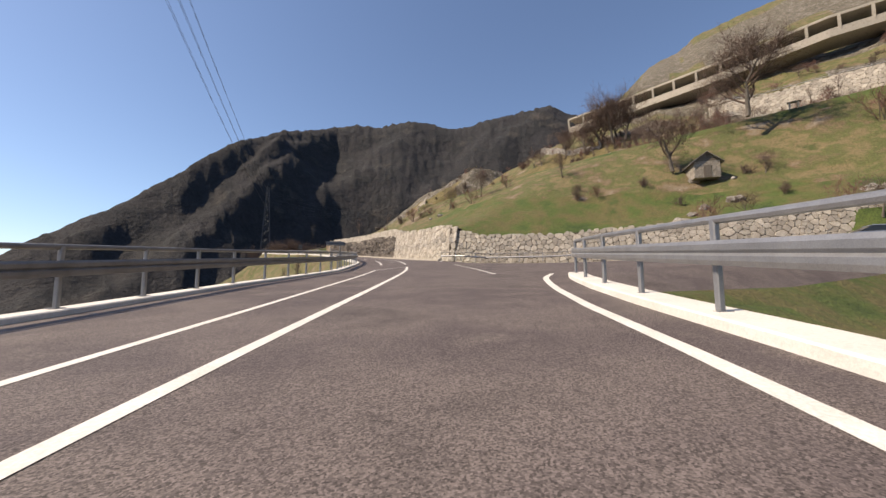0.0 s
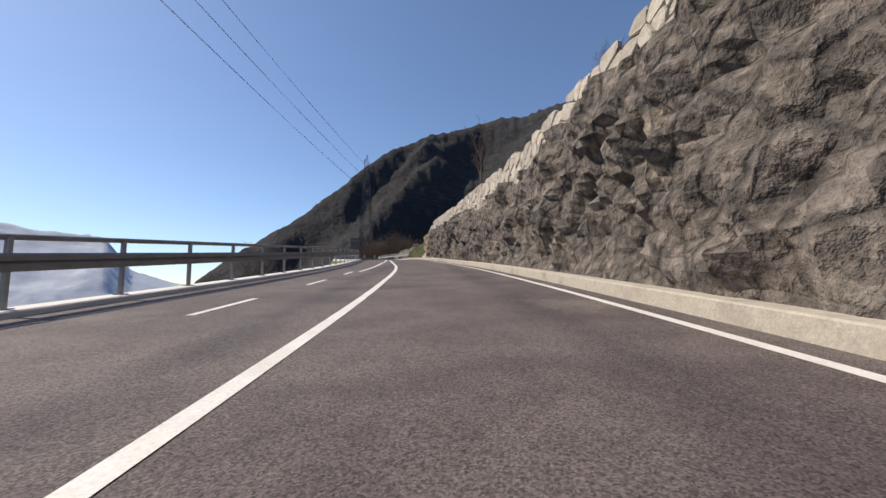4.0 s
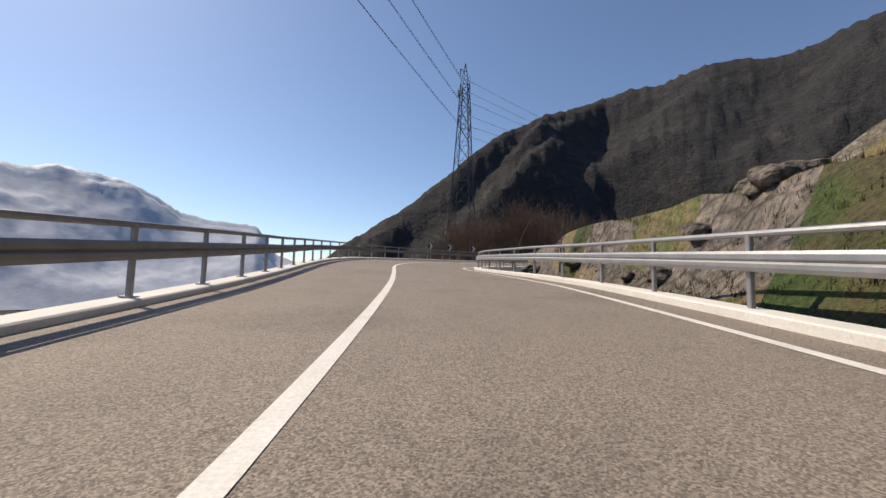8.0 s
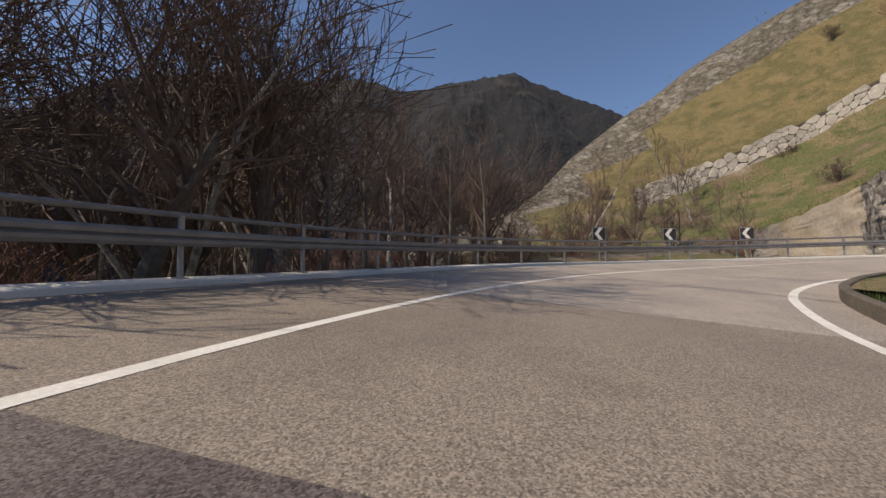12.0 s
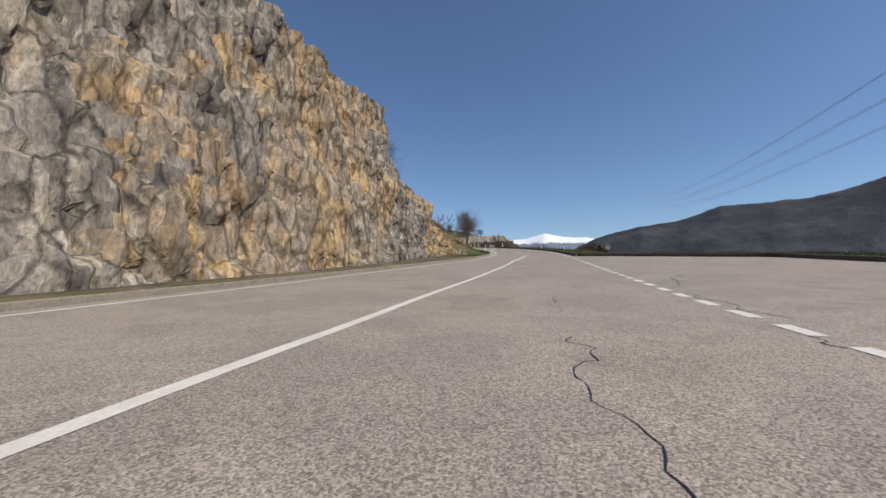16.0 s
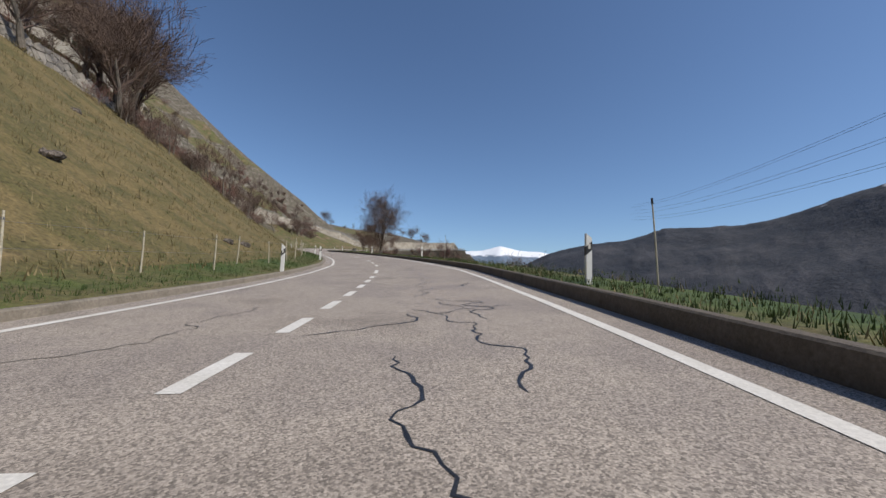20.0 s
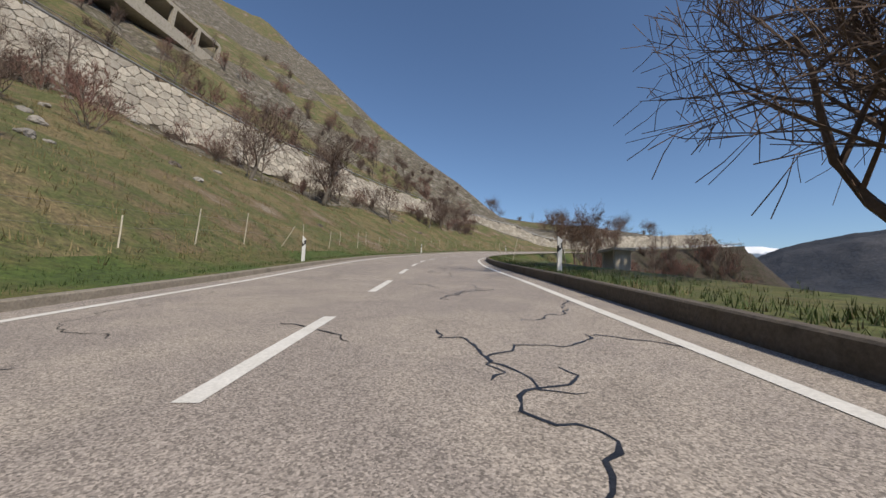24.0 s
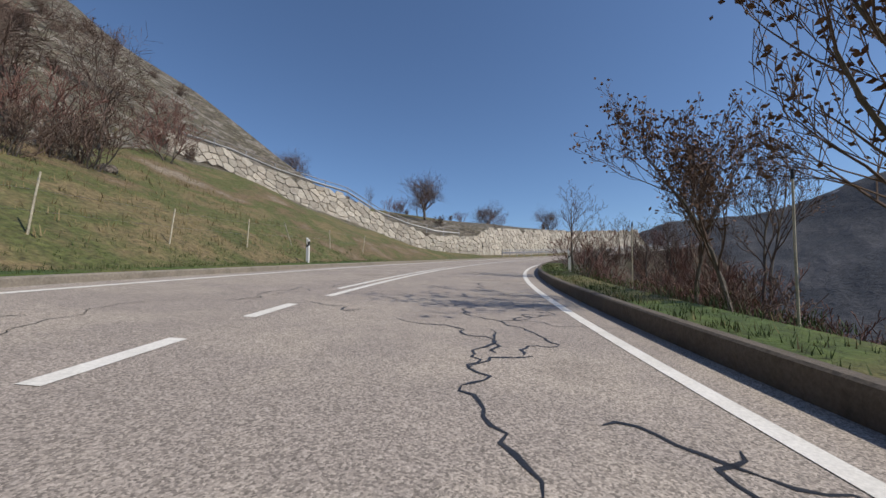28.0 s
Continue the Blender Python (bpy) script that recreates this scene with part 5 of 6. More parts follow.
for _i in range(46):
    _q = at(_r.uniform(370, 400), _r.uniform(7.5, 18), 0)
    _p = on(slope_z, _q.x, _q.y)
    if _p:
        plant(_r.choice(("shrub", "shrub", "bush")), _p, _r.uniform(0.8, 1.2))
for _i in range(34):                                   # scrub and small trees above the meadow
    _p = on(slope_z, _r.uniform(52, 68), _r.uniform(-15, 60))
    if _p and _p.z < 17:
        plant(_r.choice(("bush", "shrub", "bush", "orchard")), _p, _r.uniform(0.5, 0.85))
for _i in range(40):                                   # scrub over the low wall
    plant(_r.choice(("shrub", "bush", "bush", "tall")), on_hill(_r.uniform(405, 442), _r.uniform(14, 36)), _r.uniform(0.5, 0.95))
for _i in range(34):                                   # thicket below the acacias
    _s, _d = _r.uniform(419, 446), _r.uniform(9, 20)
    plant(_r.choice(("shrub", "bush", "shrub")), at(_s, _d, -1.2 - (_d - 7) * 0.5), _r.uniform(0.8, 1.25))
for _i in range(70):                                   # scrub along the long wall
    _s = _r.uniform(350, 432); _e = along(STEP_E, _s) + _r.choice((-1, -1, 1)) * _r.uniform(1.5, 6)
    plant(_r.choice(("shrub", "bush", "bush", "orchard")), on_hill(_s, _e), _r.uniform(0.5, 1.0))
for _i in range(75):                                   # thicket on the embankment inside the last bend
    _s = _r.uniform(438, S_LAST - 6); _e = _r.uniform(1.2, 11)
    plant(_r.choice(("shrub", "shrub", "bush", "tall")), at(_s, float(R_LINE(_s)) + 1.1 + _e, along([(1, 0.1), (2, -0.7), (4, -2.8), (7, -6.5), (11, -12)], _e) - 0.2), _r.uniform(0.8, 1.4))
# behind the last bend
for _i in range(24):
    plant(_r.choice(("orchard", "broad", "tall", "shrub", "bush")), on_hill(_r.uniform(458, S_LAST - 4), _r.uniform(7, 45)), _r.uniform(0.6, 1.1))

# ---- terrace walls, gallery, shed ----
stone_wall("stone_wall", poly_base([at(49.0, along(WALL_D, 49.0) - 0.28, 0), (38.0, 29.2, 3.65), (41.2, 22, 3.5), (46, 10, 3.9), (50.5, 0, 4.5), (56, -12, 5.1)][::-1]), lambda u: (-0.6, 3.4 + 0.9 * max(0.0, 1 - (49.4 - u) / 3.5)), "pale stone wall along the side road below the meadow", 0.5)
def step_wall(s0, s1, label, size, near=None):
    def foot(u):
        s = s0 + u
        p = at(s, float(L_LINE(s)) - 0.9 - along(STEP_E, s), hill_height(s, along(STEP_E, s) - 0.05))
        q = at(s, float(L_LINE(s)), 0)
        n = q - at(s, float(L_LINE(s)) - 1, 0); n.z = 0
        return p, n.normalized()
    return stone_wall("stone_wall", (s1 - s0, foot), lambda u: (-0.8, along(STEP_H, s0 + u) + 0.25), label, size, near)


step_wall(352, 421.6, "long pale stone retaining wall across the hillside", 0.58, (44, 69))
step_wall(433, 461, "low pale stone wall running down to the last bend", 0.5, (0, 28))
step_wall(461, S_LAST - 2, "stone wall behind the last bend's guard rail", 0.6)
_knob = [hill_place(float(s), float(np.interp(s, [k[0] for k in KNOB], [k[1] for k in KNOB]))) for s in np.arange(203.5, 231.1, 0.5)]
stone_wall("stone_wall", poly_base(_knob[::-1]), lambda u: (-0.6, 2.6), "pale stone wall on top of the cliff", 0.6, near=(0, 70), thick=0.25)
stone_wall("stone_wall", poly_base([(66, 24, 17.3), (72, 8, 18.8), (77, -8, 20.5), (80, -22, 22)][::-1]), lambda u: (-0.8, 3.0), "rough terrace wall of big boulders above the meadow", 0.9, mat=STONE_GREY)


def hill_foot(u):
    s = 294 + u
    e = float(np.interp(s, [294, 306, 316, 326], [36, 29, 23, 20]))
    p, n = hill_place(s, e), hill_place(s, e - 1) - hill_place(s, e)
    n.z = 0
    return p, n.normalized()


stone_wall("stone_wall", (32, hill_foot), lambda u: (-1.0, 2.4 - 0.04 * u), "rough stone wall high on the grassy hill", 0.55, mat=STONE_GREY)


def gallery(points, label):
    """An avalanche gallery: back wall, roof slab and slanting pillars, along a line of places."""
    root = empty("gallery", points[0])
    bpy.context.view_layer.update()
    inv = root.matrix_world.inverted()
    pts = [Vector(p) for p in points]
    out = Vector((-1, 0, 0))
    def strip(profile):
        v, f, k = [], [], len(profile)
        for p in pts:
            for d, h in profile:
                v.append(inv @ (p + out * d + Vector((0, 0, h))))
        for i in range(len(pts) - 1):
            for j in range(k):
                f.append((i * k + j, (i + 1) * k + j, (i + 1) * k + (j + 1) % k, i * k + (j + 1) % k))
        f += [tuple(range(k)), tuple(range((len(pts) - 1) * k, len(pts) * k))[::-1]]
        return v, f
    part("roof", strip([(-6.5, 4.3), (2.0, 3.6), (2.0, 4.2), (-6.5, 5.0)]), CONCRETE, root, "grey concrete roof slab")
    part("back_wall", strip([(-6.2, -1), (-5.6, -1), (-5.6, 4.2), (-6.2, 4.3)]), CONCRETE, root, "concrete back wall in shade")
    part("deck", strip([(-6.0, -1.2), (1.6, -1.2), (1.6, 0.9), (1.1, 0.9), (1.1, 0), (-6.0, 0)]), CONCRETE, root, "road deck with a concrete parapet")
    total = [0.0]
    for a, b in zip(pts, pts[1:]):
        total.append(total[-1] + (b - a).length)
    n = int(total[-1] / 6)
    for i in range(n + 1):
        u = total[-1] * i / n
        j = max(0, min(len(pts) - 2, int(np.searchsorted(total, u)) - 1))
        p = pts[j].lerp(pts[j + 1], (u - total[j]) / (total[j + 1] - total[j]))
        a, b = p + out * 1.2, p + out * 1.8 + Vector((0, 0, 3.75))
        c = [Vector((0, dy, 0)) + Vector((dx, 0, 0)) for dx, dy in ((-0.35, -0.3), (0.35, -0.3), (0.35, 0.3), (-0.35, 0.3))]
        v = [inv @ (a + q) for q in c] + [inv @ (b + q) for q in c]
        part("pillar", (v, [(3, 2, 1, 0), (4, 5, 6, 7)] + [(k, (k + 1) % 4, 4 + (k + 1) % 4, 4 + k) for k in range(4)]), CONCRETE, root)
    return tagged(root, label, "avalanche gallery")


gallery([(136, 63, 60.6), (133.5, 40, 60.4), (131, 14.4, 60.8), (132, -7, 63.4), (137, -25, 65.2), (141, -44, 66.8)], "concrete avalanche gallery with slanting pillars on the hillside")

WOOD = material("grey_weathered_wood", [(0.12, 0.1, 0.08), (0.2, 0.17, 0.14)], 2, 0.9, 0.5, 30, stretch=(1, 1, 0.15))
ROOF = material("stone_slab_roof", [(0.14, 0.13, 0.12), (0.24, 0.22, 0.2)], 1.5, 0.9, 0.5, 12)
SHED_STONE = material("rough_grey_masonry", [(0.24, 0.21, 0.17), (0.36, 0.32, 0.27), (0.2, 0.18, 0.15)], 2.2, 0.95, 0.8, 12, bump_far=0.05)


def shed(x, y, turn):
    z = slope_z(x, y) or 15
    root = empty("stone_shed", (x, y, z - 0.3))
    root.rotation_euler = (0, 0, turn)
    v, f = box(-1.9, 1.9, -1.6, 1.6, 0, 2.3, 0.05)
    part("wall", (v, f), SHED_STONE, root, "rough grey stone walls")
    g = [(-1.9, -1.6, 2.3), (1.9, -1.6, 2.3), (1.9, 1.6, 2.3), (-1.9, 1.6, 2.3), (-1.9, 0, 3.5), (1.9, 0, 3.5)]
    part("gable", (g, [(0, 1, 5, 4), (2, 3, 4, 5), (0, 4, 3), (1, 2, 5), (0, 3, 2, 1)]), WOOD, root, "dark boarded gable")
    for sgn in (-1, 1):
        r = [(-2.2, 0, 3.66), (2.2, 0, 3.66), (2.2, sgn * 2.0, 2.16), (-2.2, sgn * 2.0, 2.16)]
        r += [(a, b, c - 0.12) for a, b, c in r]
        part("roof", (r, [(0, 1, 2, 3), (7, 6, 5, 4), (0, 4, 5, 1), (1, 5, 6, 2), (2, 6, 7, 3), (3, 7, 4, 0)]), ROOF, root, "grey stone slab roof")
    part("door", box(-1.95, -1.88, -0.45, 0.45, 0, 1.7), WOOD, root, "weathered plank door")
    part("window", box(-0.6, -0.2, -1.66, -1.58, 1.0, 1.4), SEAL, root, "small dark opening")
    return tagged(root, "small stone shed with a slab roof on the meadow", "shed")


shed(64.1, 10.4, 0.5)

# ---- side road and the parked car ----
def track(points, width, mat, name, label, lift=0.02):
    ln, foot = poly_base(points)
    v, f = [], []
    n = int(ln / 2) + 1
    for i in range(n + 1):
        p, nn = foot(ln * i / n)
        for k in range(5):
            v.append(p + nn * (width * (k / 4 - 0.5)) + Vector((0, 0, lift)))
    for i in range(n):
        for k in range(4):
            f.append((i * 5 + k, i * 5 + k + 1, i * 5 + k + 6, i * 5 + k + 5))
    return tagged(obj(name, v, f, mat), label, "road", kind="structure")


CAR_PAINT = material("silver_blue_paint", [(0.3, 0.34, 0.42), (0.34, 0.38, 0.46)], 1, 0.3, 0.0, 40, metal=0.4, grain=0.05)
GLASS = material("dark_car_glass", [(0.02, 0.025, 0.03), (0.03, 0.035, 0.04)], 1, 0.08, 0.0, 40, grain=0.02)
RUBBER = material("black_rubber", [(0.015, 0.015, 0.015), (0.03, 0.03, 0.03)], 5, 0.8, 0.2, 40)


def car(place, turn):
    root = empty("car", place)
    root.rotation_euler = (0, 0, turn)
    prof = [(-2.1, 0.3), (-2.15, 0.7), (-2.0, 0.95), (-1.3, 1.02), (1.15, 0.98), (2.0, 0.82), (2.15, 0.6), (2.1, 0.3)]
    v = [(x, -0.85, z) for x, z in prof] + [(x, 0.85, z) for x, z in prof]
    k = len(prof)
    part("body", (v, [tuple(range(k)), tuple(range(k, 2 * k))[::-1]] + [(i, k + i, k + (i + 1) % k, (i + 1) % k) for i in range(k)]), CAR_PAINT, root, "silver-blue car body")
    cab = [(-1.75, 0.99), (-1.35, 1.42), (0.2, 1.46), (1.1, 0.98)]
    v = [(x, -0.78 + 0.12 * (z > 1.2), z) for x, z in cab] + [(x, 0.78 - 0.12 * (z > 1.2), z) for x, z in cab]
    part("windows", (v, [(0, 1, 2, 3), (7, 6, 5, 4), (0, 4, 5, 1), (2, 6, 7, 3)]), GLASS, root, "dark side windows")
    part("roof", ([(-1.38, -0.68, 1.43), (0.22, -0.68, 1.47), (0.22, 0.68, 1.47), (-1.38, 0.68, 1.43), (-1.3, -0.6, 1.49), (0.15, -0.6, 1.52), (0.15, 0.6, 1.52), (-1.3, 0.6, 1.49)],
                  [(0, 1, 5, 4), (1, 2, 6, 5), (2, 3, 7, 6), (3, 0, 4, 7), (4, 5, 6, 7), (3, 2, 1, 0)]), CAR_PAINT, root)
    for x in (-1.35, 1.3):
        for y in (-0.82, 0.82):
            w = part("wheel", tube([(x, y - 0.1, 0.32), (x, y + 0.1, 0.32)], 0.32, 16), RUBBER, root)
            part("rim", tube([(x, y - 0.11, 0.32), (x, y + 0.11, 0.32)], 0.2, 10), STEEL, w, "steel wheel rim")
    for y in (-0.6, 0.6):
        part("headlight", box(2.05, 2.16, y - 0.18, y + 0.18, 0.62, 0.76), CONCRETE_WHITE, root)
    return tagged(root, "silver-blue saloon car parked by the terrace wall", "car")


_c = Vector((45, -3.5, 0)); _c.z = (slope_z(45, -3.5) or 4.5)
car(_c, 1.95)

# ---- roadside things ----
WHITE = material("white_plastic", [(0.7, 0.7, 0.68), (0.78, 0.78, 0.76)], 2, 0.6, 0.1, 40, grain=0.08)
BLACK = material("black_plastic", [(0.015, 0.015, 0.017), (0.03, 0.03, 0.03)], 2, 0.5, 0.1, 40)
SIGN_GREY = material("sign_back_grey", [(0.09, 0.095, 0.1), (0.13, 0.135, 0.14)], 1.5, 0.5, 0.1, 30, metal=0.3)
STICK = material("dry_fence_stick", [(0.4, 0.36, 0.27), (0.52, 0.48, 0.38)], 2, 0.85, 0.3, 20)


def slab(poly, y0, y1):
    """A flat plate of outline poly [(x, z), ...] between y0 and y1."""
    k = len(poly)
    v = [(x, y0, z) for x, z in poly] + [(x, y1, z) for x, z in poly]
    return v, [tuple(range(k)), tuple(range(k, 2 * k))[::-1]] + [(i, k + i, k + (i + 1) % k, (i + 1) % k) for i in range(k)]


def delineator():
    root = empty("delineator_post")
    part("post", slab([(-0.06, -0.2), (0.06, -0.2), (0.06, 0.92), (-0.06, 1.02)], -0.045, 0.045), WHITE, root)
    part("band", slab([(-0.064, 0.56), (0.064, 0.68), (0.064, 0.86), (-0.064, 0.74)], -0.049, 0.049), BLACK, root, "slanting black band")
    part("reflector", slab([(-0.025, 0.68), (0.025, 0.70), (0.025, 0.80), (-0.025, 0.78)], -0.053, 0.053), CONCRETE_WHITE, root, "pale reflector")
    return tagged(root, "white plastic delineator post with a black band in the verge", "delineator post", "delineator posts")


_first = delineator()
for _i, (_s, _d, _h) in enumerate([(262, -5.1, 0.15), (271.5, -4.9, 0.15), (280, -4.75, 0.15), (291, -4.7, 0.15), (306, -4.8, 0.15), (325, -5.0, 0.15), (361, -6.0, 0.2), (391, -6.5, 0.2), (427, -7.4, 0.2),
                                   (208, 4.9, 0.25), (268, 3.6, 0.2), (283.5, 3.55, 0.2), (312, 4.4, 0.2), (333, 3.6, 0.2), (355.8, 3.3, 0.2), (431.6, 3.7, 0.2)]):
    _m = Matrix.Translation(at(_s, _d, _h)) @ Matrix.Rotation(heading(_s) - math.pi / 2, 4, "Z")
    if _i == 0:
        _first.matrix_basis = _m
    else:
        copy_thing(_first, _m)


def fence_post(h):
    root = empty("fence_post")
    part("stick", tube([(0, 0, -0.3), (0.01, 0, h * 0.5), (0, 0.01, h)], [0.022, 0.021, 0.018], 6), STICK, root)
    part("wire_clip", box(-0.03, 0.03, -0.008, 0.008, h * 0.86, h * 0.9), STEEL_DARK, root)
    return tagged(root, "thin pale wooden fence post on the grass verge", "fence post", "fence posts")


_fp, _rf = fence_post(1.35), random.Random(4)
_n = 0
_line = []
for _s in np.arange(264, 436, 3.1):
    _e = 1.5 + _rf.uniform(-0.2, 0.3) + (0.6 if _s > 350 else 0)
    _p = hill_place(float(_s), _e)
    _lean = _rf.gauss(0, 0.05) + (0.5 if _rf.random() < 0.08 else 0)
    _m = Matrix.LocRotScale(_p, Euler((_rf.gauss(0, 0.05), _lean, _rf.uniform(0, 6))), (1, 1, _rf.uniform(0.8, 1.1)))
    _line.append(_p)
    if _n == 0:
        _fp.matrix_basis = _m
    else:
        copy_thing(_fp, _m)
    _n += 1
for _h in (0.5, 0.95):
    tagged(obj("fence_wire", *tube([p + Vector((0, 0, _h)) for p in _line], 0.004, 3), STEEL_DARK), "thin sagging fence wire between the posts", "fence wire")


def pole(h, lean):
    root = empty("snow_pole")
    part("shaft", tube([(0, 0, -0.3), (lean * 0.5, 0, h * 0.5), (lean, 0, h)], [0.016, 0.015, 0.013], 8), STICK, root)
    part("tip", tube([(lean * 0.93, 0, h * 0.93), (lean, 0, h)], [0.021, 0.019], 8), BLACK, root)
    return root


for _s, _d, _h, _l in ((268, 4.2, 1.3, 0.0), (272, 4.0, 1.6, 0.0), (274.5, 4.0, 1.5, 0.05), (282.2, 4.2, 1.6, -0.1), (306.2, 4.9, 1.9, 0.0), (326, 4.6, 1.8, 0), (347.2, 4.1, 1.9, 0.0), (368.4, 4.0, 1.5, 0.35), (383.8, 3.7, 1.55, 0.05),
                       (386.4, 3.7, 1.0, 0.0), (401.1, 3.8, 1.6, 0.15), (406.7, 3.6, 1.1, 0.0), (417.0, 4.0, 1.9, 0.12), (423, 4.2, 1.7, 0.1)):
    _o = pole(_h, _l)
    _o.matrix_basis = Matrix.Translation(at(_s, _d, 0.2)) @ Matrix.Rotation(heading(_s) - math.pi / 2, 4, "Z")
    tagged(_o, "pale wooden marker pole in the grass, leaning" if _l > 0.1 else "pale wooden marker pole in the grass", "pole", "marker poles")


def chevron(place, turn, flip, size=0.6):
    root = empty("chevron_sign", place)
    root.rotation_euler = (0, 0, turn)
    h = size / 2
    part("post", tube([(0, 0.05, -0.3), (0, 0.05, 1.2 + size)], 0.035, 8), STEEL, root)
    part("frame", slab([(-h - 0.03, 1.17), (h + 0.03, 1.17), (h + 0.03, 1.23 + size), (-h - 0.03, 1.23 + size)], -0.005, 0.03), STEEL, root, "grey rim")
    part("board", slab([(-h, 1.2), (h, 1.2), (h, 1.2 + size), (-h, 1.2 + size)], -0.015, -0.006), BLACK, root, "black board")
    s = -1 if flip else 1
    c = 1.2 + h
    pts = [(-0.55 * h, c + h * 0.98), (0.05 * h, c + h * 0.98), (0.75 * h, c), (0.05 * h, c - h * 0.98), (-0.55 * h, c - h * 0.98), (0.15 * h, c)]
    pts = [(x * s, z) for x, z in pts]
    part("arrow", slab(pts if s > 0 else pts[::-1], -0.022, -0.016), CONCRETE_WHITE, root, "white chevron arrow")
    return tagged(root, "black chevron board with a white arrow behind the guard rail", "chevron sign", "chevron signs")


for _s in (174.7, 177.1, 179.7):
    _p = at(_s, float(L_LINE(_s)) - 0.92, 0.0)
    _v = at(160, 0, 0) - _p
    chevron(_p, math.atan2(_v.y, _v.x) + math.pi / 2, False)
for _s in (196.9, 200.1, 203.3):
    _p = at(_s, float(L_LINE(_s)) - 0.92, 0.0)
    _v = at(187, 0, 0) - _p
    chevron(_p, math.atan2(_v.y, _v.x) + math.pi / 2 + 0.35, True)


def direction_sign(s, d, bottom, width, height, label):
    """A sign board seen from behind, on a post."""
    root = empty("road_sign", at(s, d, 0.05))
    root.rotation_euler = (0, 0, heading(s) - math.pi / 2 + 0.12)
    part("post", tube([(width * 0.25, 0.06, 0), (width * 0.25, 0.06, bottom + height + 0.06)], 0.05, 8), STEEL_DARK, root)
    part("post", tube([(-width * 0.25, 0.06, 0), (-width * 0.25, 0.06, bottom + height * 0.9)], 0.03, 8), STEEL_DARK, root)
    part("board", slab([(-width / 2, bottom), (width / 2, bottom), (width / 2, bottom + height), (-width / 2, bottom + height)], -0.01, 0.02), SIGN_GREY, root, "dark grey back of a sign board")
    for z in (0.25, 0.75):
        part("brace", box(-width / 2, width / 2, -0.035, -0.011, bottom + height * z - 0.03, bottom + height * z + 0.03), STEEL_DARK, root)
    return tagged(root, label, "road sign")


direction_sign(129.8, -4.35, 1.27, 1.2, 1.55, "large dark sign board seen from behind at the guard rail")
direction_sign(26.2, -6.0, 1.55, 1.2, 0.27, "small dark direction sign seen from behind at the guard rail")

# ---- the pylon and its cables ----
PYLON = material("dark_lattice_steel", [(0.06, 0.07, 0.085), (0.1, 0.11, 0.125)], 2, 0.6, 0.1, 20, metal=0.3)


def pylon(place, height, foot_w, top_w, turn):
    root = empty("electricity_pylon", place)
    root.rotation_euler = (0, 0, turn)
    def corner(k, z):
        w = foot_w + (top_w - foot_w) * min(1, z / (height * 0.9)) ** 0.85
        sx, sy = ((-1, -1), (1, -1), (1, 1), (-1, 1))[k % 4]
        return Vector((sx * w / 2, sy * w / 2, z))
    for k in range(4):
        part("leg", tube([corner(k, height * u) for u in (0, 0.25, 0.5, 0.75, 0.93)], 0.09, 4), PYLON, root)
    levels = [height * 0.93 * (1 - (1 - i / 15) ** 1.25) for i in range(16)]
    for k in range(4):
        bits = []
        for a, b in zip(levels, levels[1:]):
            bits += [tube([corner(k, a), corner(k + 1, b)], 0.045, 3), tube([corner(k + 1, a), corner(k, b)], 0.045, 3), tube([corner(k, b), corner(k + 1, b)], 0.04, 3)]
        part("lattice", merge(*bits), PYLON, root)
    part("peak", merge(*[tube([corner(k, height * 0.93), (0, 0, height)], 0.05, 3) for k in range(4)]), PYLON, root)
    tips = []
    for z, w in ((height * 0.955, 3.0), (height * 0.885, 3.9), (height * 0.815, 3.4)):
        for sgn in (-1, 1):
            e = Vector((sgn * w, 0, z))
            part("arm", merge(*[tube([corner(k, z - 0.5), e], 0.05, 3) for k in ((1, 2) if sgn > 0 else (0, 3))], *[tube([corner(k, z + 0.5), e], 0.045, 3) for k in ((1, 2) if sgn > 0 else (0, 3))]), PYLON, root)
            part("insulator", tube([e, e - Vector((0, 0, 1.3))], 0.08, 6), SIGN_GREY, root)
            tips.append(e - Vector((0, 0, 1.3)))
    return tagged(root, "tall dark lattice electricity pylon beyond the bend", "pylon"), tips


_pl, _tips = pylon((70.8, 184, -8), 59.0, 7.5, 1.3, 1.1)
bpy.context.view_layer.update()
for _t in _tips:
    _a = _pl.matrix_world @ _t
    _b = Vector((-70, -96, 62)) + (_a - Vector((70.8, 184, _a.z))) * 1.2 + Vector((0, 0, (_t.z - 48) * 0.8))
    _pts = []
    for _i in range(31):
        _u = _i / 30
        _q = _a.lerp(_b, _u); _q.z -= 4 * 9.0 * _u * (1 - _u)
        _pts.append(_q)
    tagged(obj("power_cable", *tube(_pts, 0.028, 4), BLACK), "thin dark power cable high over the valley", "power cable", "power cables")
    _c = Vector((330, 420, 120)) + (_a - Vector((70.8, 184, _a.z)))
    _pts = [(_a.lerp(_c, _i / 20) - Vector((0, 0, 4 * 10 * (_i / 20) * (1 - _i / 20)))) for _i in range(21)]
    tagged(obj("power_cable", *tube(_pts, 0.028, 4), BLACK), "thin dark power cable high over the valley", "power cable", "power cables")

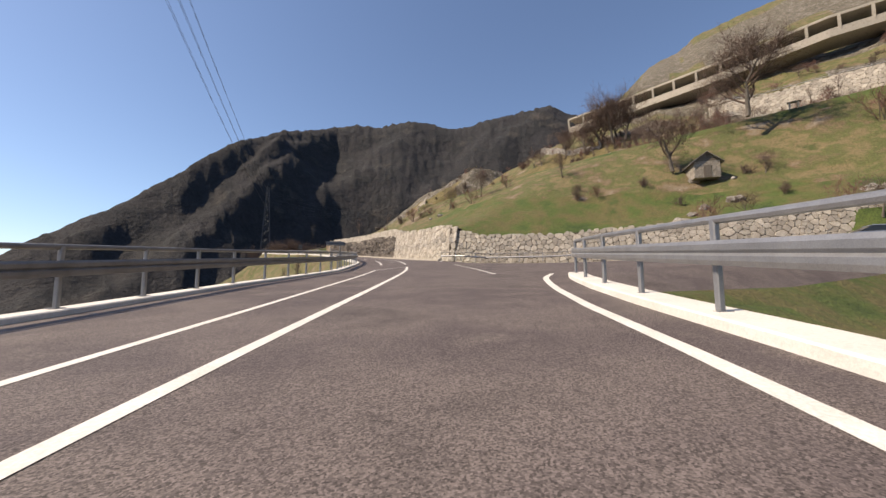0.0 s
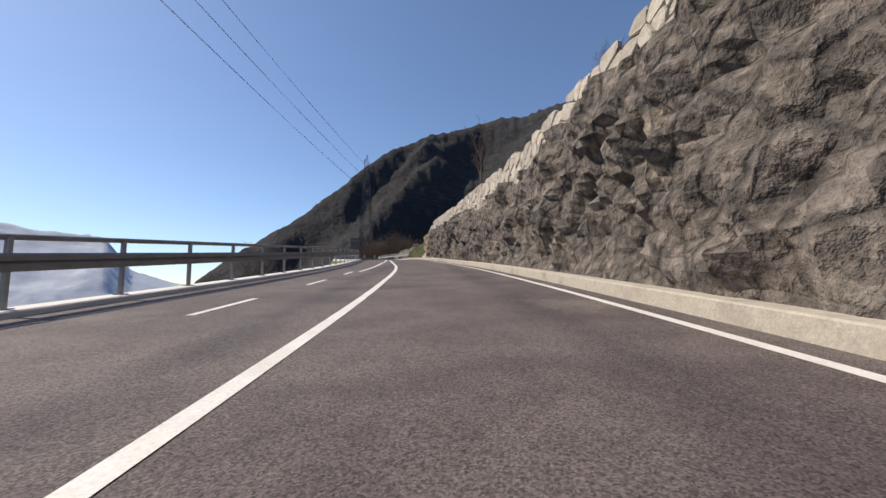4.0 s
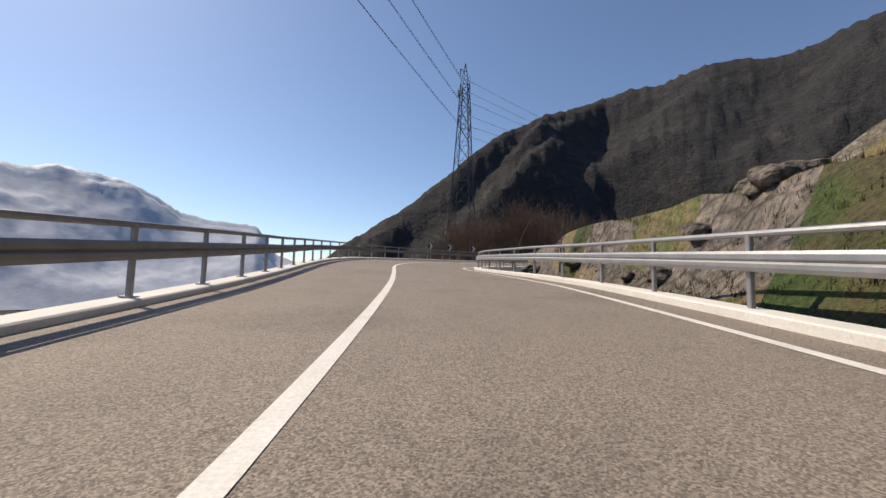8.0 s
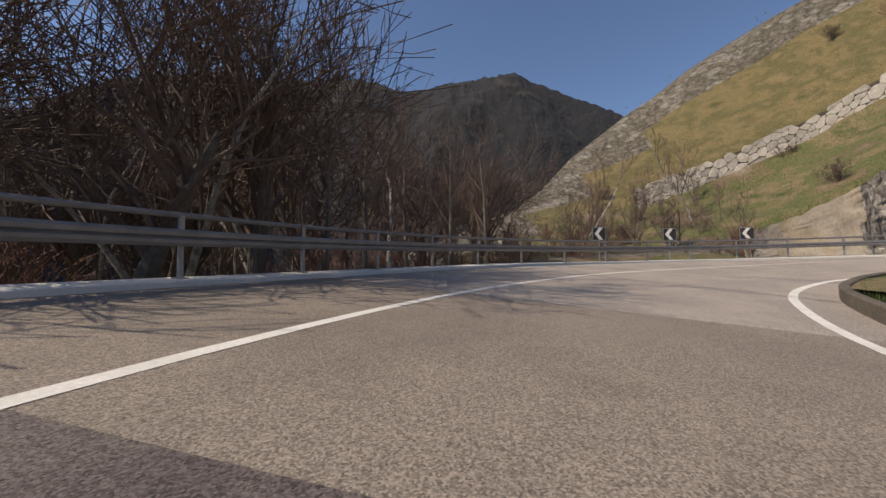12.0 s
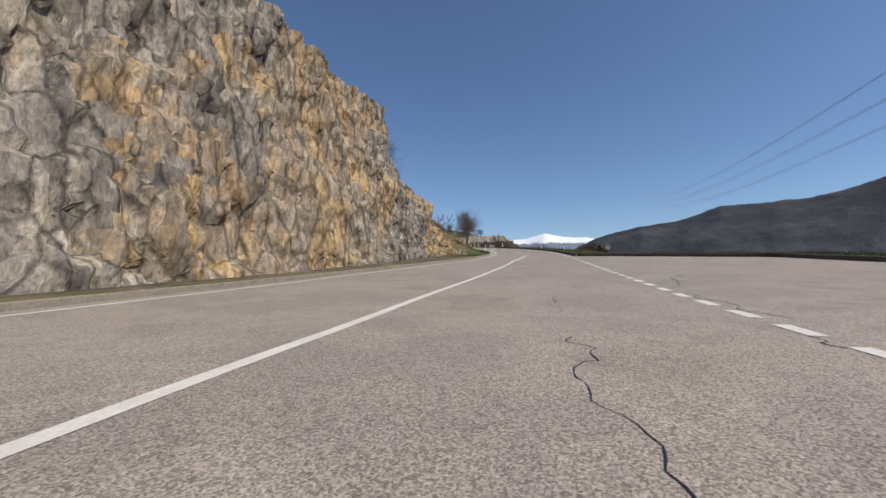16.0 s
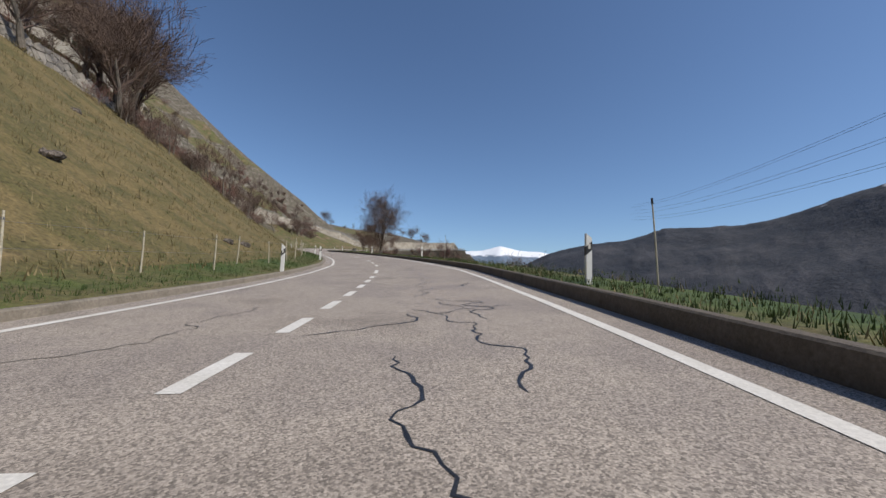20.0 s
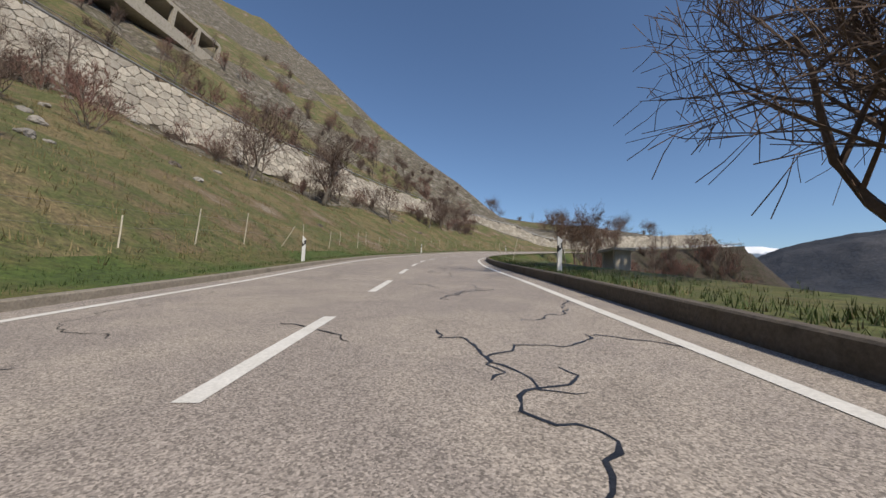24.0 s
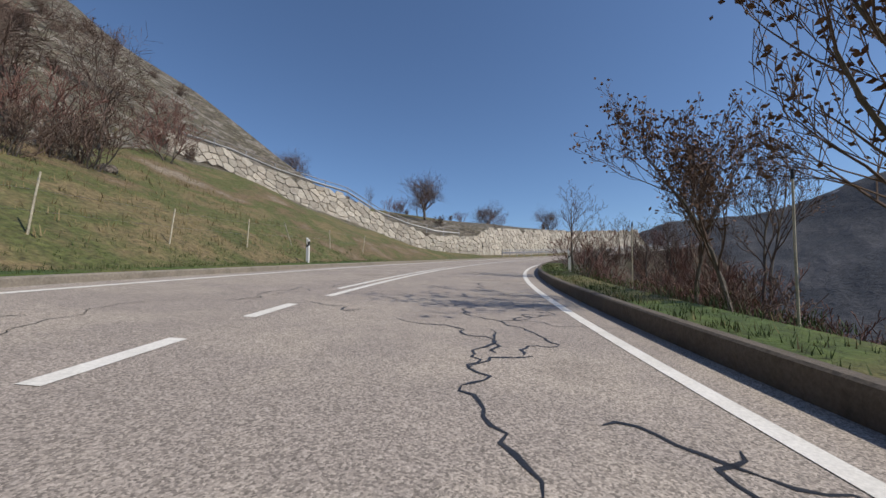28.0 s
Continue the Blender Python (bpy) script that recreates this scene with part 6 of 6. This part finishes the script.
# ---- boulders, brush pile, table, culvert ----
def boulder(place, size, seed, squash=0.75, mat=ROCK):
    bm = bmesh.new()
    bmesh.ops.create_icosphere(bm, subdivisions=4 if size > 0.5 else 3, radius=1)
    for v in bm.verts:
        q = v.co * 1.3 + Vector((seed, 0, 0))
        w = noise.voronoi(q)[0]
        v.co *= size * (0.8 + 0.35 * noise.noise(q * 0.8) + 0.35 * (w[1] - w[0]) + 0.06 * noise.noise(q * 5))
        v.co.z *= squash
    me = bpy.data.meshes.new("boulder"); bm.to_mesh(me); bm.free(); me.materials.append(mat)
    ob = new("boulder", me); ob.location = place
    return tagged(ob, "large rough grey boulder on the grass slope", "boulder", "boulders")


boulder(hill_place(266.5, 3.6) + Vector((0, 0, 0.2)), 0.7, 3, mat=ROCK_RUST)
boulder(hill_place(258, 4.5) + Vector((0, 0, 0.1)), 0.5, 12, mat=ROCK_RUST)
_rb = random.Random(8)
for _i in range(26):
    _s, _e = _rb.uniform(256, 425), _rb.uniform(3, 28)
    boulder(hill_place(_s, _e), _rb.uniform(0.2, 0.5), _i + 20)


for _i in range(45):                                    # rubble below the long wall
    _s = _rb.uniform(346, 378)
    boulder(hill_place(_s, _rb.uniform(9, 26)), _rb.uniform(0.15, 0.45), _i + 200, 0.7, STONE_GREY)["label"] = "pale broken stone lying on the dry slope"
for _i in range(26):                                    # broken rock on the bank inside the bend
    _q = at(_rb.uniform(141, 170), _rb.uniform(4.6, 10), 0)
    _p = on(slope_z, _q.x, _q.y, 0)
    if _p:
        boulder(_p, _rb.uniform(0.25, 0.8), _i + 60, 0.6)["label"] = "broken brown rock on the grassy bank"


for _i in range(30):                                    # boulders strewn above the meadow
    _p = on(slope_z, _rb.uniform(52, 66), _rb.uniform(-15, 55), 0)
    if _p and _p.z < 16:
        boulder(_p, _rb.uniform(0.4, 1.1), _i + 100, 0.7, STONE_GREY)["label"] = "pale boulder lying on the meadow slope"


def brush_pile(place):
    rnd = random.Random(2); bits = []
    for i in range(240):
        a = rnd.uniform(0, 6.28); r = rnd.uniform(0, 1.0)
        p = Vector((math.cos(a) * r * 1.6, math.sin(a) * r * 0.9, rnd.uniform(0, 0.75) * (1 - r * 0.7)))
        w = Vector((rnd.gauss(0, 1), rnd.gauss(0, 1), rnd.gauss(0, 0.35))).normalized() * rnd.uniform(0.3, 0.7)
        bits.append(tube([p - w, p + Vector((0, 0, 0.05)), p + w], [0.014, 0.012, 0.006], 3))
    root = empty("brush_pile", place)
    part("twigs", merge(*bits), TWIG, root)["kind"] = "stuff"
    b = boulder(place + Vector((-0.9, 0.9, 0.1)), 0.75, 31)
    b["label"] = "dark lumpy boulder beside the brush pile"
    return tagged(root, "pile of dry brown cut branches on the grass", "brush pile")


brush_pile(at(262.5, 5.6, 0.25))


def stone_table(place, turn):
    root = empty("stone_table", place)
    root.rotation_euler = (0, 0, turn)
    part("top", box(-0.75, 0.75, -0.4, 0.4, 0.72, 0.82, 0.04), CONCRETE, root, "concrete slab top")
    part("leg", box(-0.55, -0.4, -0.3, 0.3, -0.2, 0.72, 0.02), CONCRETE, root)
    part("leg", box(0.4, 0.55, -0.3, 0.3, -0.2, 0.72, 0.02), CONCRETE, root)
    return tagged(root, "small concrete slab table on the grass verge", "table")


stone_table(at(359, 6.4, 0.1), heading(359))
tagged(obj("culvert_wing", [at(127.2, 4.3, 0.1), at(130.2, 4.3, 0.1), at(127.2, 4.35, 0.95), at(127.2, 4.7, 0.1), at(130.2, 4.7, 0.1), at(127.2, 4.75, 0.95)],
           [(0, 1, 2), (3, 5, 4), (0, 2, 5, 3), (1, 4, 5, 2), (0, 3, 4, 1)], CONCRETE), "slanted concrete wing wall at the end of the rock cutting", "wing wall", kind="structure")
# manhole in the lay-by
tagged(obj("manhole_cover", *merge(*[moved(box(-0.45, 0.45, -0.45 + i * 0.18, -0.45 + i * 0.18 + 0.12, 0.0, 0.012), Matrix.Translation(at(222.5, 4.0, 0.0)) @ Matrix.Rotation(heading(222), 4, "Z")) for i in range(5)]), SEAL),
       "dark square drain grate in the lay-by", "drain grate", kind="structure")

# rail along the side-road wall
def free_rail(points, label):
    ln, foot = poly_base(points)
    root = empty("guard_rail", foot(0)[0])
    bpy.context.view_layer.update()
    inv = root.matrix_world.inverted()
    line_ = [foot(ln * i / 24)[0] for i in range(25)]
    part("handrail", tube([inv @ (p + Vector((0, 0, 1.0))) for p in line_], 0.04, 8), STEEL_DARK, root)
    part("beam", merge(*[tube([inv @ (p + Vector((0, 0, z))) for p in line_], 0.1, 6) for z in (0.55,)]), STEEL, root, "steel crash beam")
    for i in range(0, 25, 2):
        p = new("post", POST_MESH); p.parent = root
        p.location = inv @ line_[i]
    return tagged(root, label, "guard rail", "guard rails")


free_rail([at(48, 5.0, 0.05), at(45, 6.6, 0.05), (37.2, 28.6, 3.6), (40.3, 21.4, 3.5), (45, 9.6, 3.9), (47, 5.0, 4.1)], "steel guard rail at the foot of the side-road wall")

# ---- sealed cracks in the upper road ----
_rc = random.Random(12)


def crack(s, d, way, length, width):
    """A wandering ribbon of black crack seal."""
    pts = [(s, d)]
    a = way
    n = int(length / 0.1)
    for i in range(n):
        a += _rc.gauss(0, 0.55) - 0.42 * (a - way)
        s, d = s + 0.1 * math.cos(a), d + 0.1 * math.sin(a)
        pts.append((s, d))
    v, f = [], []
    for i, (q, e) in enumerate(pts):
        q0, e0 = pts[max(0, i - 1)]; q1, e1 = pts[min(len(pts) - 1, i + 1)]
        l = math.hypot(q1 - q0, e1 - e0) or 1
        w = width * (0.35 + 1.0 * _rc.random()) * (0.25 if i in (0, len(pts) - 1) else 1)
        nx, ny = -(e1 - e0) / l * w / 2, (q1 - q0) / l * w / 2
        v += [at(q + nx, e + ny, 0.004), at(q - nx, e - ny, 0.004)]
    for i in range(len(pts) - 1):
        f.append((2 * i, 2 * i + 2, 2 * i + 3, 2 * i + 1))
    return (v, f), pts


_root = empty("crack_seal")
_s = 210.0
while _s < S_LAST - 20:
    _dense = 0.35 if _s < 255 else 1.0
    _thick = 0.01 if _s < 250 else 0.027
    _p, _pts = crack(_s, _rc.gauss(0.35, 0.35), _rc.gauss(0, 0.25), _rc.uniform(1.5, 4.5), _thick)
    part("crack", _p, SEAL, _root)
    if _rc.random() < 0.8 * _dense:
        _k = _rc.choice(_pts)
        part("crack", crack(_k[0], _k[1], _rc.choice((-1, 1)) * _rc.uniform(0.7, 1.5), _rc.uniform(0.8, 2.2), _thick * 0.9)[0], SEAL, _root)
    if _rc.random() < 0.55 * _dense:
        part("crack", crack(_s + _rc.uniform(0, 3), _rc.uniform(-1.4, 1.9), _rc.choice((-1, 1)) * _rc.uniform(0.3, 1.6), _rc.uniform(0.8, 2.4), _thick)[0], SEAL, _root)
    if _rc.random() < 0.4 * _dense:
        part("crack", crack(_s, _rc.uniform(-4.0, -2.6), _rc.gauss(0, 0.12), _rc.uniform(2, 5), 0.02)[0], SEAL, _root)
    _s += _rc.uniform(1.5, 2.7) * (2.2 if _s < 255 else 1)
for _s in np.arange(268, 424, 5.0):                     # thin crack along the far lane
    part("crack", crack(float(_s), -3.0 + _rc.gauss(0, 0.06), _rc.gauss(0, 0.03), 5.2, 0.014)[0], SEAL, _root)
for _s in np.arange(212, 249, 4.0):                     # joint between the road and the lay-by
    part("crack", crack(float(_s), float(R_LINE(_s)) + 0.45, 0.0, 4.1, 0.02)[0], SEAL, _root)
tagged(_root, "black sealed cracks wandering over the pale asphalt", "road crack", kind="structure")

# ---- grass ----
BLADE = material("grass_blades", [(0.03, 0.06, 0.01), (0.052, 0.085, 0.017), (0.08, 0.085, 0.028)], 1.2, 0.8, 0, 10)
STRAW = material("dry_grass_blades", [(0.14, 0.115, 0.05), (0.22, 0.175, 0.085), (0.1, 0.095, 0.035)], 0.8, 0.85, 0, 10)


def tufts(count, place, size, mat, label, seed, blades=5):
    rnd = random.Random(seed); v, f = [], []
    for i in range(count):
        p = place(rnd)
        if p is None:
            continue
        for b in range(blades):
            a = rnd.uniform(0, 6.28); h = size * rnd.uniform(0.5, 1.3); l = rnd.uniform(0.1, 0.7) * h
            q = p + Vector((rnd.gauss(0, size * 0.35), rnd.gauss(0, size * 0.35), -0.02))
            w = Vector((math.cos(a + 1.57), math.sin(a + 1.57), 0)) * size * 0.07
            o = len(v)
            v += [q - w, q + w, q + Vector((math.cos(a) * l, math.sin(a) * l, h))]
            f.append((o, o + 1, o + 2))
    return tagged(obj("grass", v, f, mat), label, "grass", kind="stuff")


def _verge(r):
    s = r.uniform(248, 440); d = float(R_LINE(s)) + 0.85 + abs(r.gauss(0, 1.1))
    return at(s, d, 0.22)


def _bay(r):
    s = r.uniform(186, 248); d = float(R_LINE(s)) + 0.95 + layby(s) + abs(r.gauss(0, 1.3))
    return at(s, d, 0.2)


tufts(9000, _verge, 0.11, BLADE, "fresh green grass along the kerb", 1)
tufts(1200, _verge, 0.12, STRAW, "dry grass among the green along the kerb", 6)
tufts(4500, _bay, 0.11, BLADE, "green grass round the lay-by", 2)
tufts(9000, lambda r: hill_place(r.uniform(255, 435), abs(r.gauss(0, 1.6)) + 0.1), 0.12, BLADE, "green grass at the foot of the hill", 3, 4)
tufts(16000, lambda r: hill_place(r.uniform(252, 430), r.uniform(1.5, 26)), 0.24, STRAW, "tufts of dry grass on the hill", 4, 4)
tufts(4000, lambda r: hill_place(r.uniform(202, 256), r.uniform(4, 34)), 0.28, STRAW, "tufts of dry grass over the cliff", 9, 4)
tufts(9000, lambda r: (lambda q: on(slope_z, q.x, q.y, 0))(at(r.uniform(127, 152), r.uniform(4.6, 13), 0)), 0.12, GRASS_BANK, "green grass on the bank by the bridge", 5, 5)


def wall_top(s):
    """A place on top of the stone walls over the upper road."""
    e = along(STEP_E, s)
    return at(s, float(L_LINE(s)) - 0.9 - e - 0.3 - 0.12 * along(STEP_H, s), hill_height(s, e - 0.05) + along(STEP_H, s) + 0.12)


free_rail([wall_top(s) for s in range(356, 421, 5)], "steel guard rail on top of the long stone wall")
free_rail([wall_top(s) for s in range(434, 460, 3)], "steel guard rail on top of the low wall before the bend")
